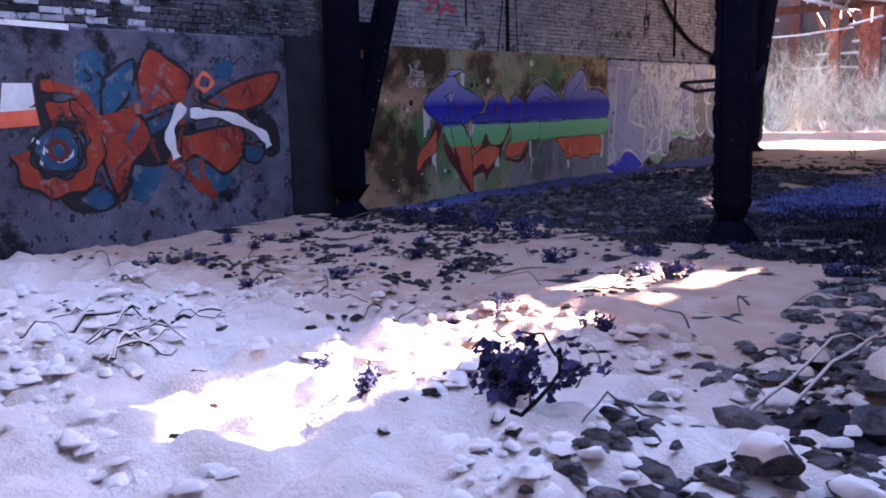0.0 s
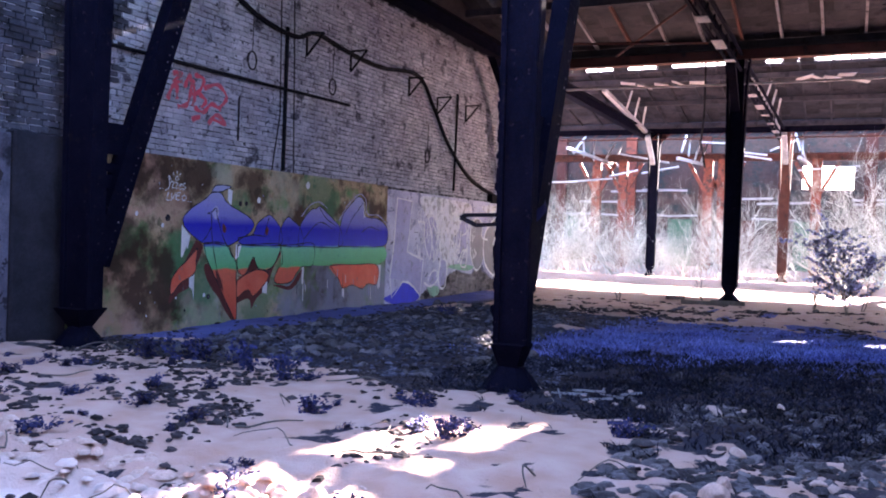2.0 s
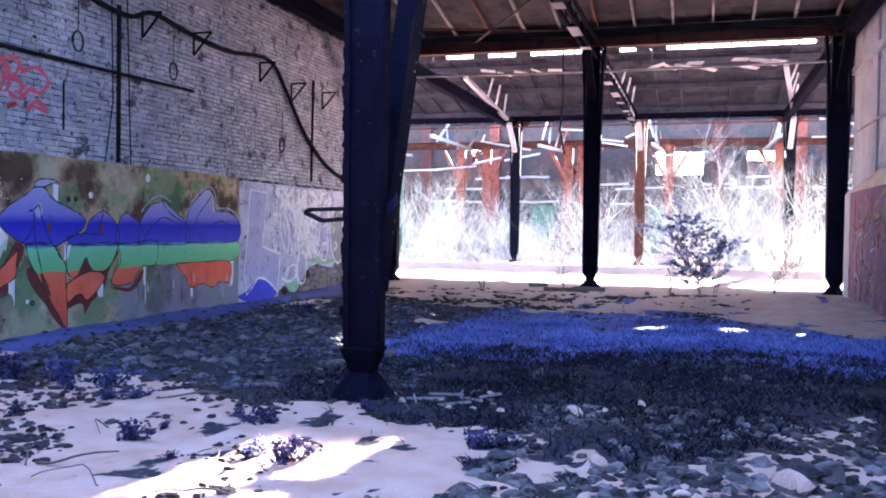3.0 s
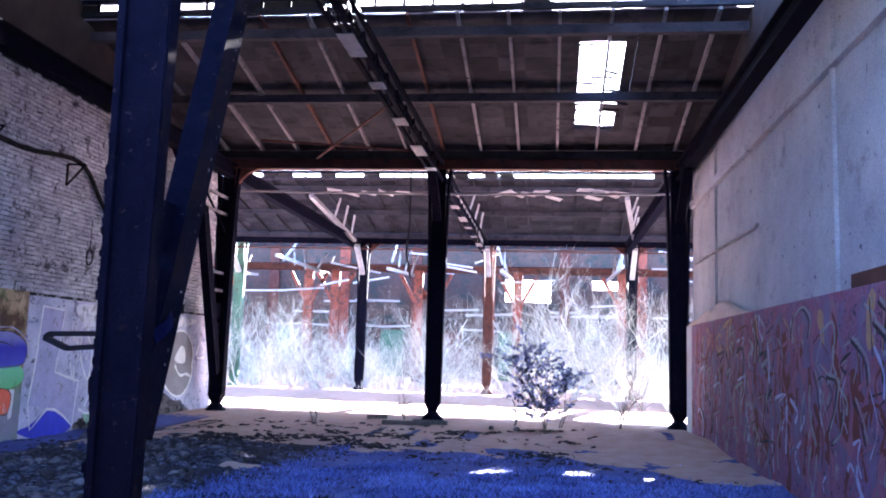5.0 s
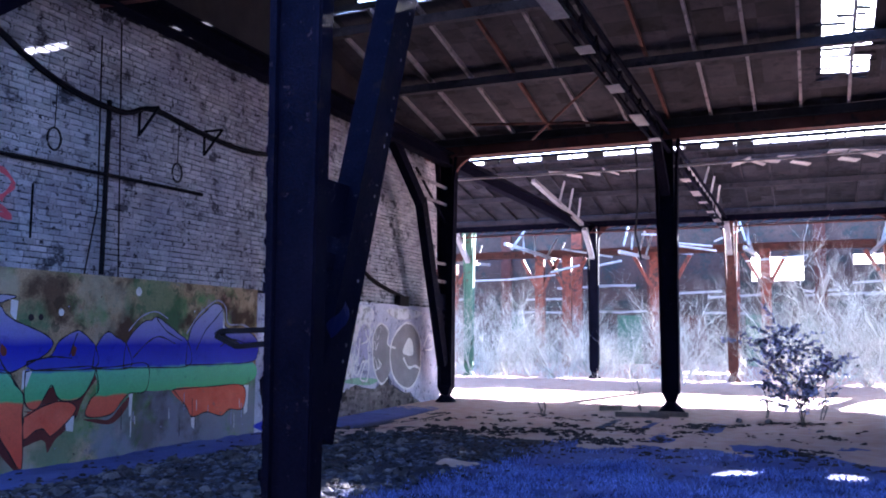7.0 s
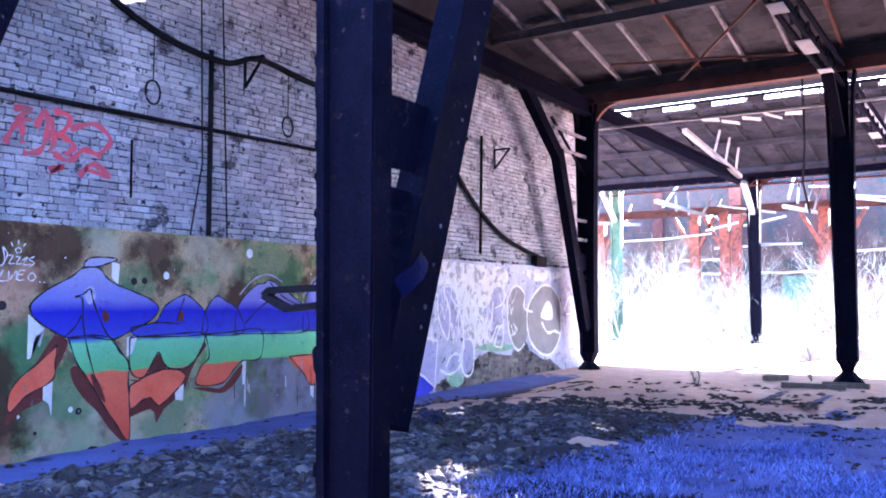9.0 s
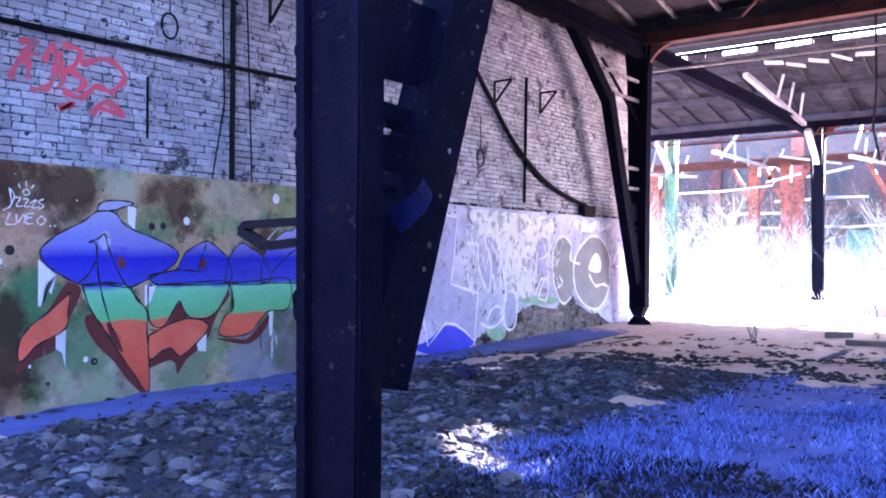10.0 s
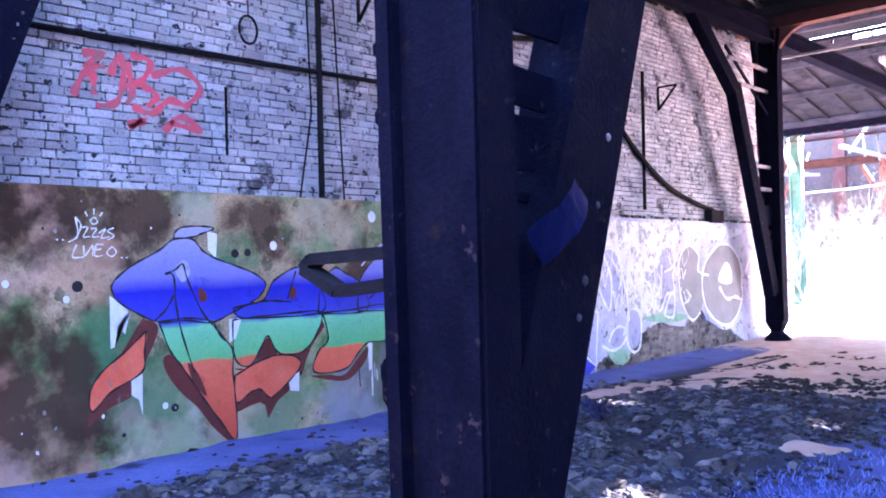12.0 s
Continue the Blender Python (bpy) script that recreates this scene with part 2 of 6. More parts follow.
def banded_paint():
    """The mural's fill: lilac, blue, green and red spray bands one under the other, faded into each other."""
    m = mat("banded_spray", (0.5, 0.5, 0.5), (0.46, 0.46, 0.46), 3.0, 0.75, 0.0, 0.25, 35, (0.36, 0.36, 0.38), 0.6, 0.06, grain=0.88)
    t = m.node_tree
    bs = t.nodes["Principled BSDF"]
    geo = t.nodes.new("ShaderNodeNewGeometry")
    sep = t.nodes.new("ShaderNodeSeparateXYZ")
    t.links.new(geo.outputs["Position"], sep.inputs[0])
    n = t.nodes.new("ShaderNodeTexNoise")
    n.inputs["Scale"].default_value = 3.0
    t.links.new(geo.outputs["Position"], n.inputs["Vector"])
    ma = t.nodes.new("ShaderNodeMath")
    ma.operation = "MULTIPLY_ADD"
    ma.inputs[1].default_value = 0.08
    t.links.new(n.outputs[0], ma.inputs[0])
    t.links.new(sep.outputs["Z"], ma.inputs[2])
    mr = t.nodes.new("ShaderNodeMapRange")
    mr.inputs[1].default_value, mr.inputs[2].default_value = 0.04, 2.24
    t.links.new(ma.outputs[0], mr.inputs[0])
    cr = t.nodes.new("ShaderNodeValToRGB")
    e = cr.color_ramp.elements
    e[0].position, e[0].color = 0.0, (0.70, 0.10, 0.055, 1)
    e[1].position, e[1].color = 1.0, (0.42, 0.42, 0.64, 1)
    for p, c in ((0.375, (0.76, 0.16, 0.09)), (0.39, (0.13, 0.50, 0.20)), (0.535, (0.19, 0.60, 0.32)), (0.56, (0.06, 0.07, 0.50)), (0.70, (0.025, 0.025, 0.45)), (0.76, (0.20, 0.20, 0.55))):
        k = e.new(p)
        k.color = (*c, 1)
    t.links.new(mr.outputs[0], cr.inputs[0])
    mul = bs.inputs["Base Color"].links[0].from_node
    mix = t.nodes.new("ShaderNodeMix")
    mix.data_type, mix.blend_type = "RGBA", "MULTIPLY"
    mix.inputs[0].default_value = 1.0
    two = t.nodes.new("ShaderNodeVectorMath")
    two.operation = "SCALE"
    two.inputs["Scale"].default_value = 2.0
    t.links.new(mul.outputs[0], two.inputs[0])
    t.links.new(two.outputs[0], mix.inputs[6])
    t.links.new(cr.outputs[0], mix.inputs[7])
    t.links.new(mix.outputs[2], bs.inputs["Base Color"])
    return m


def mural_ground():
    """Tan plaster clouded with dark brown on one side, green low down, bare grey where it peels."""
    m = mat("clouded_mural_ground", (0.54, 0.40, 0.25), (0.36, 0.26, 0.15), 1.4, 0.85, 0.0, 0.5, 38, grain=0.6, chips=(4.5, 0.585, (0.20, 0.17, 0.10)))
    t = m.node_tree
    bs = t.nodes["Principled BSDF"]
    col = bs.inputs["Base Color"].links[0].from_socket
    geo = t.nodes.new("ShaderNodeNewGeometry")
    sep = t.nodes.new("ShaderNodeSeparateXYZ")
    t.links.new(geo.outputs["Position"], sep.inputs[0])

    def cloud(scale, shift):
        mp = t.nodes.new("ShaderNodeVectorMath")
        mp.operation = "ADD"
        mp.inputs[1].default_value = (shift, shift * 1.7, shift * 0.6)
        t.links.new(geo.outputs["Position"], mp.inputs[0])
        n = t.nodes.new("ShaderNodeTexNoise")
        n.inputs["Scale"].default_value, n.inputs["Detail"].default_value, n.inputs["Roughness"].default_value = scale, 5.0, 0.6
        t.links.new(mp.outputs[0], n.inputs["Vector"])
        return n.outputs[0]

    def span(src, a, b, lo, hi):
        r = t.nodes.new("ShaderNodeMapRange")
        r.inputs[1].default_value, r.inputs[2].default_value, r.inputs[3].default_value, r.inputs[4].default_value = a, b, lo, hi
        t.links.new(src, r.inputs[0])
        return r.outputs[0]

    def op(kind, p, q):
        n = t.nodes.new("ShaderNodeMath")
        n.operation = kind
        for k, v in enumerate((p, q)):
            if isinstance(v, float):
                n.inputs[k].default_value = v
            else:
                t.links.new(v, n.inputs[k])
        return n.outputs[0]

    def over(base, colour, fac):
        n = t.nodes.new("ShaderNodeMix")
        n.data_type = "RGBA"
        t.links.new(fac, n.inputs[0])
        t.links.new(base, n.inputs[6])
        n.inputs[7].default_value = (*colour, 1)
        return n.outputs[2]

    green = span(op("ADD", cloud(1.0, 3.0), span(sep.outputs["Z"], 0.5, 2.3, 0.10, -0.06)), 0.50, 0.60, 0.0, 0.85)
    col = over(col, (0.085, 0.24, 0.08), green)
    grey = span(op("ADD", cloud(1.6, 9.0), op("ADD", span(sep.outputs["Z"], 0.0, 0.9, 0.12, -0.12), span(sep.outputs["Y"], 12.5, 14.5, -0.1, 0.05))), 0.55, 0.60, 0.0, 0.8)
    col = over(col, (0.27, 0.27, 0.29), grey)
    brown = span(op("ADD", cloud(0.85, 17.0), span(sep.outputs["Y"], 10.3, 12.8, 0.085, -0.03)), 0.515, 0.60, 0.0, 0.9)
    col = over(col, (0.05, 0.021, 0.013), brown)
    blot = span(cloud(2.3, 23.0), 0.55, 0.66, 0.0, 0.75)
    col = over(col, (0.06, 0.032, 0.022), blot)
    rose = span(op("ADD", cloud(1.9, 31.0), span(sep.outputs["Y"], 10.0, 12.0, 0.04, -0.06)), 0.56, 0.66, 0.0, 0.6)
    col = over(col, (0.62, 0.36, 0.27), rose)

    def stain(base, colour, y, z, r, much):
        """A sprayed cloud round (y, z) with a ragged rim."""
        d = op("ADD", op("POWER", op("MULTIPLY", op("SUBTRACT", sep.outputs["Y"], y), 1 / r), 2.0), op("POWER", op("MULTIPLY", op("SUBTRACT", sep.outputs["Z"], z), 1 / r), 2.0))
        ragged = op("ADD", d, span(cloud(2.6, y * 3.1 + z), 0.3, 0.7, -0.8, 0.8))
        return over(base, colour, span(ragged, 0.25, 1.15, much, 0.0))

    PEELED = (0.24, 0.25, 0.31)
    DARK, GREEN, PINK, PALE = (0.052, 0.026, 0.018), (0.06, 0.19, 0.085), (0.48, 0.27, 0.18), (0.44, 0.42, 0.30)
    for colour, y, z, r, much in ((PINK, 10.0, 0.18, 0.8, 0.7), (PALE, 12.4, 0.15, 0.9, 0.6), (PALE, 11.2, 0.25, 0.5, 0.5), (GREEN, 10.7, 0.9, 0.5, 0.9), (GREEN, 12.1, 1.9, 0.3, 0.7), (GREEN, 11.3, 0.7, 0.35, 0.7), (GREEN, 12.6, 0.25, 0.45, 0.6), (PEELED, 13.6, 0.30, 0.5, 0.7), (PEELED, 14.6, 0.35, 0.7, 0.85), (PEELED, 15.8, 0.25, 0.7, 0.85), (PEELED, 16.7, 0.4, 0.5, 0.8),
                                  (DARK, 10.25, 0.62, 0.62, 0.9), (DARK, 9.7, 1.3, 0.45, 0.8), (PINK, 10.6, 1.75, 0.35, 0.6), (DARK, 11.2, 2.3, 0.45, 0.9), (DARK, 12.4, 2.15, 0.4, 0.85),
                                  (DARK, 10.2, 2.2, 0.45, 0.8), (PALE, 11.7, 2.35, 0.25, 0.6), (PALE, 13.3, 2.2, 0.5, 0.6), (GREEN, 14.4, 2.2, 0.6, 0.6), (DARK, 14.2, 0.4, 0.5, 0.5)):
        col = stain(col, colour, y, z, r, much)
    t.links.new(col, bs.inputs["Base Color"])
    return m


M_MURALBG = mural_ground()
P_BANDS = banded_paint()


# ---- building helpers ----
def thing(name, label="", category="", group="", kind="", at=(0, 0, 0)):
    ob = new(name)
    ob.location = at
    return tagged(ob, label, category, group, kind)


def part(name, bm, material, parent=None, label=""):
    me = bpy.data.meshes.new(name)
    bm.to_mesh(me)
    bm.free()
    me.materials.append(material)
    ob = new(name, me)
    if parent is not None:
        ob.parent = parent
    return tagged(ob, label)


def mesh_part(name, verts, faces, material, parent=None, label="", smooth=False):
    me = bpy.data.meshes.new(name)
    me.from_pydata(verts, [], faces)
    me.materials.append(material)
    if smooth:
        me.polygons.foreach_set("use_smooth", [True] * len(me.polygons))
    me.update()
    ob = new(name, me)
    if parent is not None:
        ob.parent = parent
    return tagged(ob, label)


def add_box(bm, lo, hi, bevel=0.0):
    c = [(p + q) / 2 for p, q in zip(lo, hi)]
    s = [abs(q - p) for p, q in zip(lo, hi)]
    r = bmesh.ops.create_cube(bm, size=1, matrix=Matrix.Translation(c) @ Matrix.Diagonal((*s, 1)))
    if bevel:
        es = list({e for v in r["verts"] for e in v.link_edges})
        bmesh.ops.bevel(bm, geom=es, offset=bevel, segments=1, affect="EDGES")


def add_bar(bm, a, b, w, h, side=(1, 0, 0)):
    """A square bar from a to b; w along side, h across it."""
    a, b, side = Vector(a), Vector(b), Vector(side)
    d = (b - a).normalized()
    u = (side - d * side.dot(d)).normalized() * (w / 2)
    v = d.cross(u).normalized() * (h / 2)
    vs = [bm.verts.new(p + i * u + j * v) for p in (a, b) for i, j in ((-1, -1), (1, -1), (1, 1), (-1, 1))]
    for f in ((0, 1, 2, 3), (7, 6, 5, 4), (0, 4, 5, 1), (1, 5, 6, 2), (2, 6, 7, 3), (3, 7, 4, 0)):
        bm.faces.new([vs[i] for i in f])
    bmesh.ops.recalc_face_normals(bm, faces=list({f for v in vs for f in v.link_faces}))


def add_tube(bm, pts, r, sides=6):
    """A round tube through pts; r a number or one radius a point."""
    pts = [Vector(p) for p in pts]
    rs = r if isinstance(r, (list, tuple)) else [r] * len(pts)
    rings = []
    for i, p in enumerate(pts):
        d = (pts[min(i + 1, len(pts) - 1)] - pts[max(i - 1, 0)]).normalized()
        u = d.orthogonal().normalized() if abs(d.z) > 0.9 else d.cross(Vector((0, 0, 1))).normalized()
        v = d.cross(u)
        rings.append([bm.verts.new(p + (u * math.cos(k * math.tau / sides) + v * math.sin(k * math.tau / sides)) * rs[i]) for k in range(sides)])
    for q, s in zip(rings, rings[1:]):
        for k in range(sides):
            bm.faces.new((q[k], q[(k + 1) % sides], s[(k + 1) % sides], s[k]))
    bm.faces.new(rings[0][::-1])
    bm.faces.new(rings[-1])


def box_part(name, lo, hi, material, parent=None, label="", bevel=0.0):
    bm = bmesh.new()
    add_box(bm, lo, hi, bevel)
    return part(name, bm, material, parent, label)


def bar_part(name, a, b, w, h, material, parent=None, label="", side=(1, 0, 0)):
    bm = bmesh.new()
    add_bar(bm, a, b, w, h, side)
    return part(name, bm, material, parent, label)


def fbm(x, y, s, k=0.0):
    return noise.fractal(Vector((x * s, y * s, k)), 1.0, 2.0, 4)


# ---- ground ----
WALL_L, WALL_R = -9.40, 2.62         # faces of the painted bands
ROWS_Y = (8.8, 24.4, 39.5, 54.5)     # rows of columns
COLS_X = (-14.35, -8.8, -3.35, 2.6)  # lines of columns


def smooth(e0, e1, v):
    k = min(1.0, max(0.0, (v - e0) / (e1 - e0)))
    return k * k * (3 - 2 * k)


# the first patch, in the grass, is a sunfleck painted as snow
SNOW_AND_FLECKS = ((-4.62, 14.6, 0.20, 0.26), (-8.45, 9.70, 0.36, 0.18), (-7.75, 16.3, 0.22, 0.7), (-7.5, 17.4, 0.30, 0.9))


def snow_depth(x, y):
    """0 to 1: how much snow lies at a place; the roofed strip stays bare."""
    n = fbm(x, y, 0.6, 3.0) * 0.9 + fbm(x, y, 2.2, 7.0) * 0.35
    near = 8.7 if x < -3.6 else 8.7 - 0.55 * min(x + 3.6, 2.6) + 1.5 * smooth(-1.0, 0.6, x)
    far = 17.6 - 1.4 * smooth(-6.5, -8.6, x) - 2.0 * smooth(0.2, 1.4, x)
    a = 1 - smooth(near - 0.5, near + 0.5, y + n)
    b = smooth(far - 0.4, far + 0.4, y + n)
    a *= 1 - (0.9 - 0.4 * smooth(5.5, 7.0, y)) * smooth(-0.05, 0.3, fbm(x, y, 1.6, 40.0)) * smooth(-1.9, -1.2, x)
    a *= 1 - 0.6 * smooth(0.25, 0.5, fbm(x, y, 1.9, 44.0)) * smooth(4.5, 6.5, y)
    a *= 1 - 0.6 * smooth(0.34, 0.54, fbm(x, y, 2.6, 51.0)) * smooth(3.4, 4.6, y)
    b *= 1 - 0.7 * smooth(0.15, 0.4, fbm(x, y, 1.3, 61.0)) * (1 - smooth(20.5, 22.5, y))
    if y > 24.5:
        b = 1
    elif y > 12:
        edge = -7.75 - 0.11 * (y - 16) - 1.1 * smooth(21.0, 23.5, y)
        b *= smooth(edge - 0.2, edge + 0.2, x + 0.3 * n)       # bare strip along the wall, coloured blue for its shade
    for px, py, rx, ry in SNOW_AND_FLECKS:
        d = ((x - px) / rx) ** 2 + ((y - py - 0.25 * (x - px)) / ry) ** 2
        if d < 4:
            b = max(b, 1 - smooth(0.5, 1.5, d + 1.6 * fbm(x, y, 3.0, 71.0)))
    return max(a, b)


def shade_blue(x, y):
    """0 to 1: bare earth coloured blue for its shade, along the wall and under the grass; elsewhere dark humus and
    rubble.
    """
    n = 0.5 * fbm(x, y, 1.1, 23.0)
    strip = (1 - smooth(-8.55, -8.1, x + 0.5 * n)) * smooth(9.0, 9.8, y + n)
    turf = smooth(-5.4 + 0.12 * (y - 12), -4.2 + 0.12 * (y - 12), x + n) * smooth(10.4, 12.6, y + 1.6 * n)
    return max(strip, turf)


def ground_z(x, y):
    z = fbm(x, y, 0.5, 1.0) * 0.05 + fbm(x, y, 2.3, 5.0) * 0.025
    s = snow_depth(x, y)
    z += 0.035 * s
    z += (0.075 * fbm(x, y, 4.0, 6.0) + 0.035 * fbm(x, y, 6.5, 16.0) + 0.06 * abs(fbm(x, y, 2.2, 9.0))) * 1.35 * (1 - smooth(4.0, 6.5, y))
    z += 0.09 * smooth(-8.3, -7.7, x) * (1 - smooth(-5.2, -4.4, x)) * smooth(8.8, 9.8, y) * (1 - smooth(16.5, 18.0, y))
    z += 0.16 * math.exp(-((x + 0.2) ** 2 / 4.5 + (y - 11.6) ** 2 / 9.0))
    z += 0.30 * math.exp(-((x - 1.6) ** 2 / 1.4 + (y - 21.6) ** 2 / 3.0))
    z += 0.10 * math.exp(-((x + 5.2) ** 2 / 1.2 + (y - 2.6) ** 2 / 0.8))
    return z


def build_ground():
    def steps(lo, hi, fine_lo, fine_hi, fine, coarse):
        out, v = [], lo
        while v < hi:
            out.append(v)
            if fine_lo <= v < fine_hi:
                v += fine
            else:
                d = min(abs(v - fine_lo), abs(v - fine_hi))
                v += max(fine, coarse * min(1.0, d / 60.0 + 0.02) if v >= fine_hi else min(coarse, max(fine, d * 0.35)))
        out.append(hi)
        return out
    xs = steps(-900, 900, -9.6, 3.0, 0.075, 80)
    ys = steps(-900, 1500, 1.6, 19.0, 0.075, 80)
    verts, snow, blue = [], [], []
    for y in ys:
        for x in xs:
            far = abs(x) > 60 or y > 90 or y < -40
            verts.append((x, y, 0.0 if far else ground_z(x, y)))
            snow.append(1.0 if far else snow_depth(x, y))
            blue.append(0.0 if far else shade_blue(x, y))
    w = len(xs)
    faces = [(j * w + i, j * w + i + 1, (j + 1) * w + i + 1, (j + 1) * w + i) for j in range(len(ys) - 1) for i in range(w - 1)]
    # earth colours carry the blue of the shade
    m = mat("soil_and_snow", (0.07, 0.082, 0.225), (0.12, 0.14, 0.37), 0.6, 0.95, 0.0, 0.8, 35, (0.03, 0.03, 0.07), 0.58)
    t = m.node_tree
    bs = t.nodes["Principled BSDF"]
    at = t.nodes.new("ShaderNodeAttribute")
    at.attribute_name = "snow"
    geo = t.nodes.new("ShaderNodeNewGeometry")
    n = t.nodes.new("ShaderNodeTexNoise")
    n.inputs["Scale"].default_value, n.inputs["Detail"].default_value, n.inputs["Roughness"].default_value = 5.0, 8.0, 0.7
    t.links.new(geo.outputs["Position"], n.inputs["Vector"])
    add = t.nodes.new("ShaderNodeMath")
    add.operation = "ADD"
    t.links.new(at.outputs["Fac"], add.inputs[0])
    t.links.new(n.outputs[0], add.inputs[1])
    r = t.nodes.new("ShaderNodeMapRange")
    r.inputs[1].default_value, r.inputs[2].default_value = 0.98, 1.08
    t.links.new(add.outputs[0], r.inputs[0])
    n2 = t.nodes.new("ShaderNodeTexNoise")
    n2.inputs["Scale"].default_value, n2.inputs["Detail"].default_value = 3.0, 6.0
    t.links.new(geo.outputs["Position"], n2.inputs["Vector"])
    sc = t.nodes.new("ShaderNodeMix")
    sc.data_type = "RGBA"
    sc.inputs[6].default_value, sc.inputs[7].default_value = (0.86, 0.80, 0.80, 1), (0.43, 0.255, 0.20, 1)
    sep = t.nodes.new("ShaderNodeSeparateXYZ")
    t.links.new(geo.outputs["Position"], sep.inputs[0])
    y_mix = t.nodes.new("ShaderNodeMapRange")           # white before y 3.4, pinker and darker beyond 4.8
    y_mix.inputs[1].default_value, y_mix.inputs[2].default_value = 3.4, 4.8
    t.links.new(sep.outputs["Y"], y_mix.inputs[0])
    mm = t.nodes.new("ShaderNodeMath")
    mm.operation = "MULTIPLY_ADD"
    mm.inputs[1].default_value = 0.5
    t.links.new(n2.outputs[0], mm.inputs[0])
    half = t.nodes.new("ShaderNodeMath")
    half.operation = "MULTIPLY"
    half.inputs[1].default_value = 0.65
    t.links.new(y_mix.outputs[0], half.inputs[0])
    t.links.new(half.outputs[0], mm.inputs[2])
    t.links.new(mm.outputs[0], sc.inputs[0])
    mx = t.nodes.new("ShaderNodeMix")
    mx.data_type = "RGBA"
    old = bs.inputs["Base Color"].links[0].from_socket
    blue_mask = t.nodes.new("ShaderNodeAttribute")         # blue of the shade put into the earth colour, else black humus
    blue_mask.attribute_name = "shade_blue"
    hum = t.nodes.new("ShaderNodeMix")
    hum.data_type = "RGBA"
    hum.inputs[6].default_value = (0.026, 0.025, 0.038, 1)
    t.links.new(blue_mask.outputs["Fac"], hum.inputs[0])
    t.links.new(old, hum.inputs[7])
    old = hum.outputs[2]
    t.links.new(r.outputs[0], mx.inputs[0])
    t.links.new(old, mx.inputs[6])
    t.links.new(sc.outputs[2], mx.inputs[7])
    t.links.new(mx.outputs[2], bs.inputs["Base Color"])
    me = bpy.data.meshes.new("ground")
    me.from_pydata(verts, [], faces)
    me.materials.append(m)
    me.attributes.new("shade_blue", "FLOAT", "POINT").data.foreach_set("value", blue)
    me.attributes.new("snow", "FLOAT", "POINT").data.foreach_set("value", snow)
    me.polygons.foreach_set("use_smooth", [True] * len(me.polygons))
    tagged(new("ground", me), "bare dark earth floor with thin pinkish snow", "ground", kind="structure")


build_ground()


# ---- walls ----
def brick_wall(name, x, y0, y1, z0, z1, parent):
    """Running-bond bricks that face +x, proud of the mortar behind them."""
    bl, bh, joint = 0.24, 0.071, 0.010
    verts, faces, dark_v, dark_f = [], [], [], []
    row, z = 0, z0
    rnd = random.Random(5)
    shared = None
    count = 0
    while z + bh < z1:
        y = y0 - (0.125 if row % 2 else 0.0)
        while y < y1:
            a, b = max(y, y0), min(y + bl, y1)
            bl = rnd.choice((0.24, 0.24, 0.22, 0.26, 0.12, 0.24))
            b = min(y + bl, y1)
            if b - a > 0.04:
                d = 0.012 + rnd.random() * 0.010
                if rnd.random() < 0.05:
                    d = 0.002
                e = 0.004
                if abs(b - a - 0.24) < 0.001 and 10.5 < a < 13.2 and 2.6 < z < 4.6 and count < 290:
                    if shared is None:
                        bm = bmesh.new()
                        add_box(bm, (-0.02, 0, 0), (0.018, 0.24, bh), 0.004)
                        shared = bpy.data.meshes.new("brick")
                        bm.to_mesh(shared)
                        bm.free()
                        shared.materials.append(M_BRICK)
                    ob = new("brick", shared)
                    ob.parent = parent
                    ob.location = (x + rnd.uniform(-0.006, 0.005), a, z + rnd.uniform(-0.003, 0.003))
                    count += 1
                else:
                    # near-black bricks from about y 5.7 to 9.2, half of them before that
                    w = a + 1.3 * fbm(a, z, 0.7, 2.0) + rnd.uniform(-0.15, 0.15)
                    black = 5.7 + rnd.uniform(-0.7, 0.7) < w < 9.2 or (w < 5.7 and rnd.random() < 0.5)
                    vv, ff = (dark_v, dark_f) if black else (verts, faces)
                    n = len(vv)
                    jz = rnd.uniform(-0.003, 0.003)
                    vv += [(x - 0.01, a, z + jz), (x - 0.01, b, z + jz), (x - 0.01, b, z + bh + jz), (x - 0.01, a, z + bh + jz)]
                    vv += [(x + d, a + e, z + e + jz), (x + d, b - e, z + e + jz), (x + d, b - e, z + bh - e + jz), (x + d, a + e, z + bh - e + jz)]
                    ff += [(n + 4, n + 5, n + 6, n + 7), (n, n + 1, n + 5, n + 4), (n + 1, n + 2, n + 6, n + 5), (n + 2, n + 3, n + 7, n + 6), (n + 3, n, n + 4, n + 7)]
            y += bl + joint
        z += bh + joint
        row += 1
    tagged(mesh_part("bricks", verts, faces, M_BRICK, parent), kind="stuff")
    tagged(mesh_part("sooty_bricks", dark_v, dark_f, M_DARKBRICK, parent, "near-black bricks"), kind="stuff")


wall_left = thing("wall_left", "long whitewashed brick wall over a painted plaster band", "wall", kind="structure")
box_part("mortar_backing", (-9.95, -9.0, -0.3), (-9.53, 25.2, 6.35), M_MORTAR, wall_left)
box_part("plaster_band", (-9.60, 8.75, -0.3), (WALL_L, 16.95, 2.50), M_MURALBG, wall_left, "plaster band with mottled brown and green paint", 0.02)
box_part("pale_plaster_band", (-9.60, 16.95, -0.3), (WALL_L - 0.003, 18.62, 2.44), M_PALEPLASTER, wall_left, "pale bluish whitewashed plaster down to the ground", 0.01)


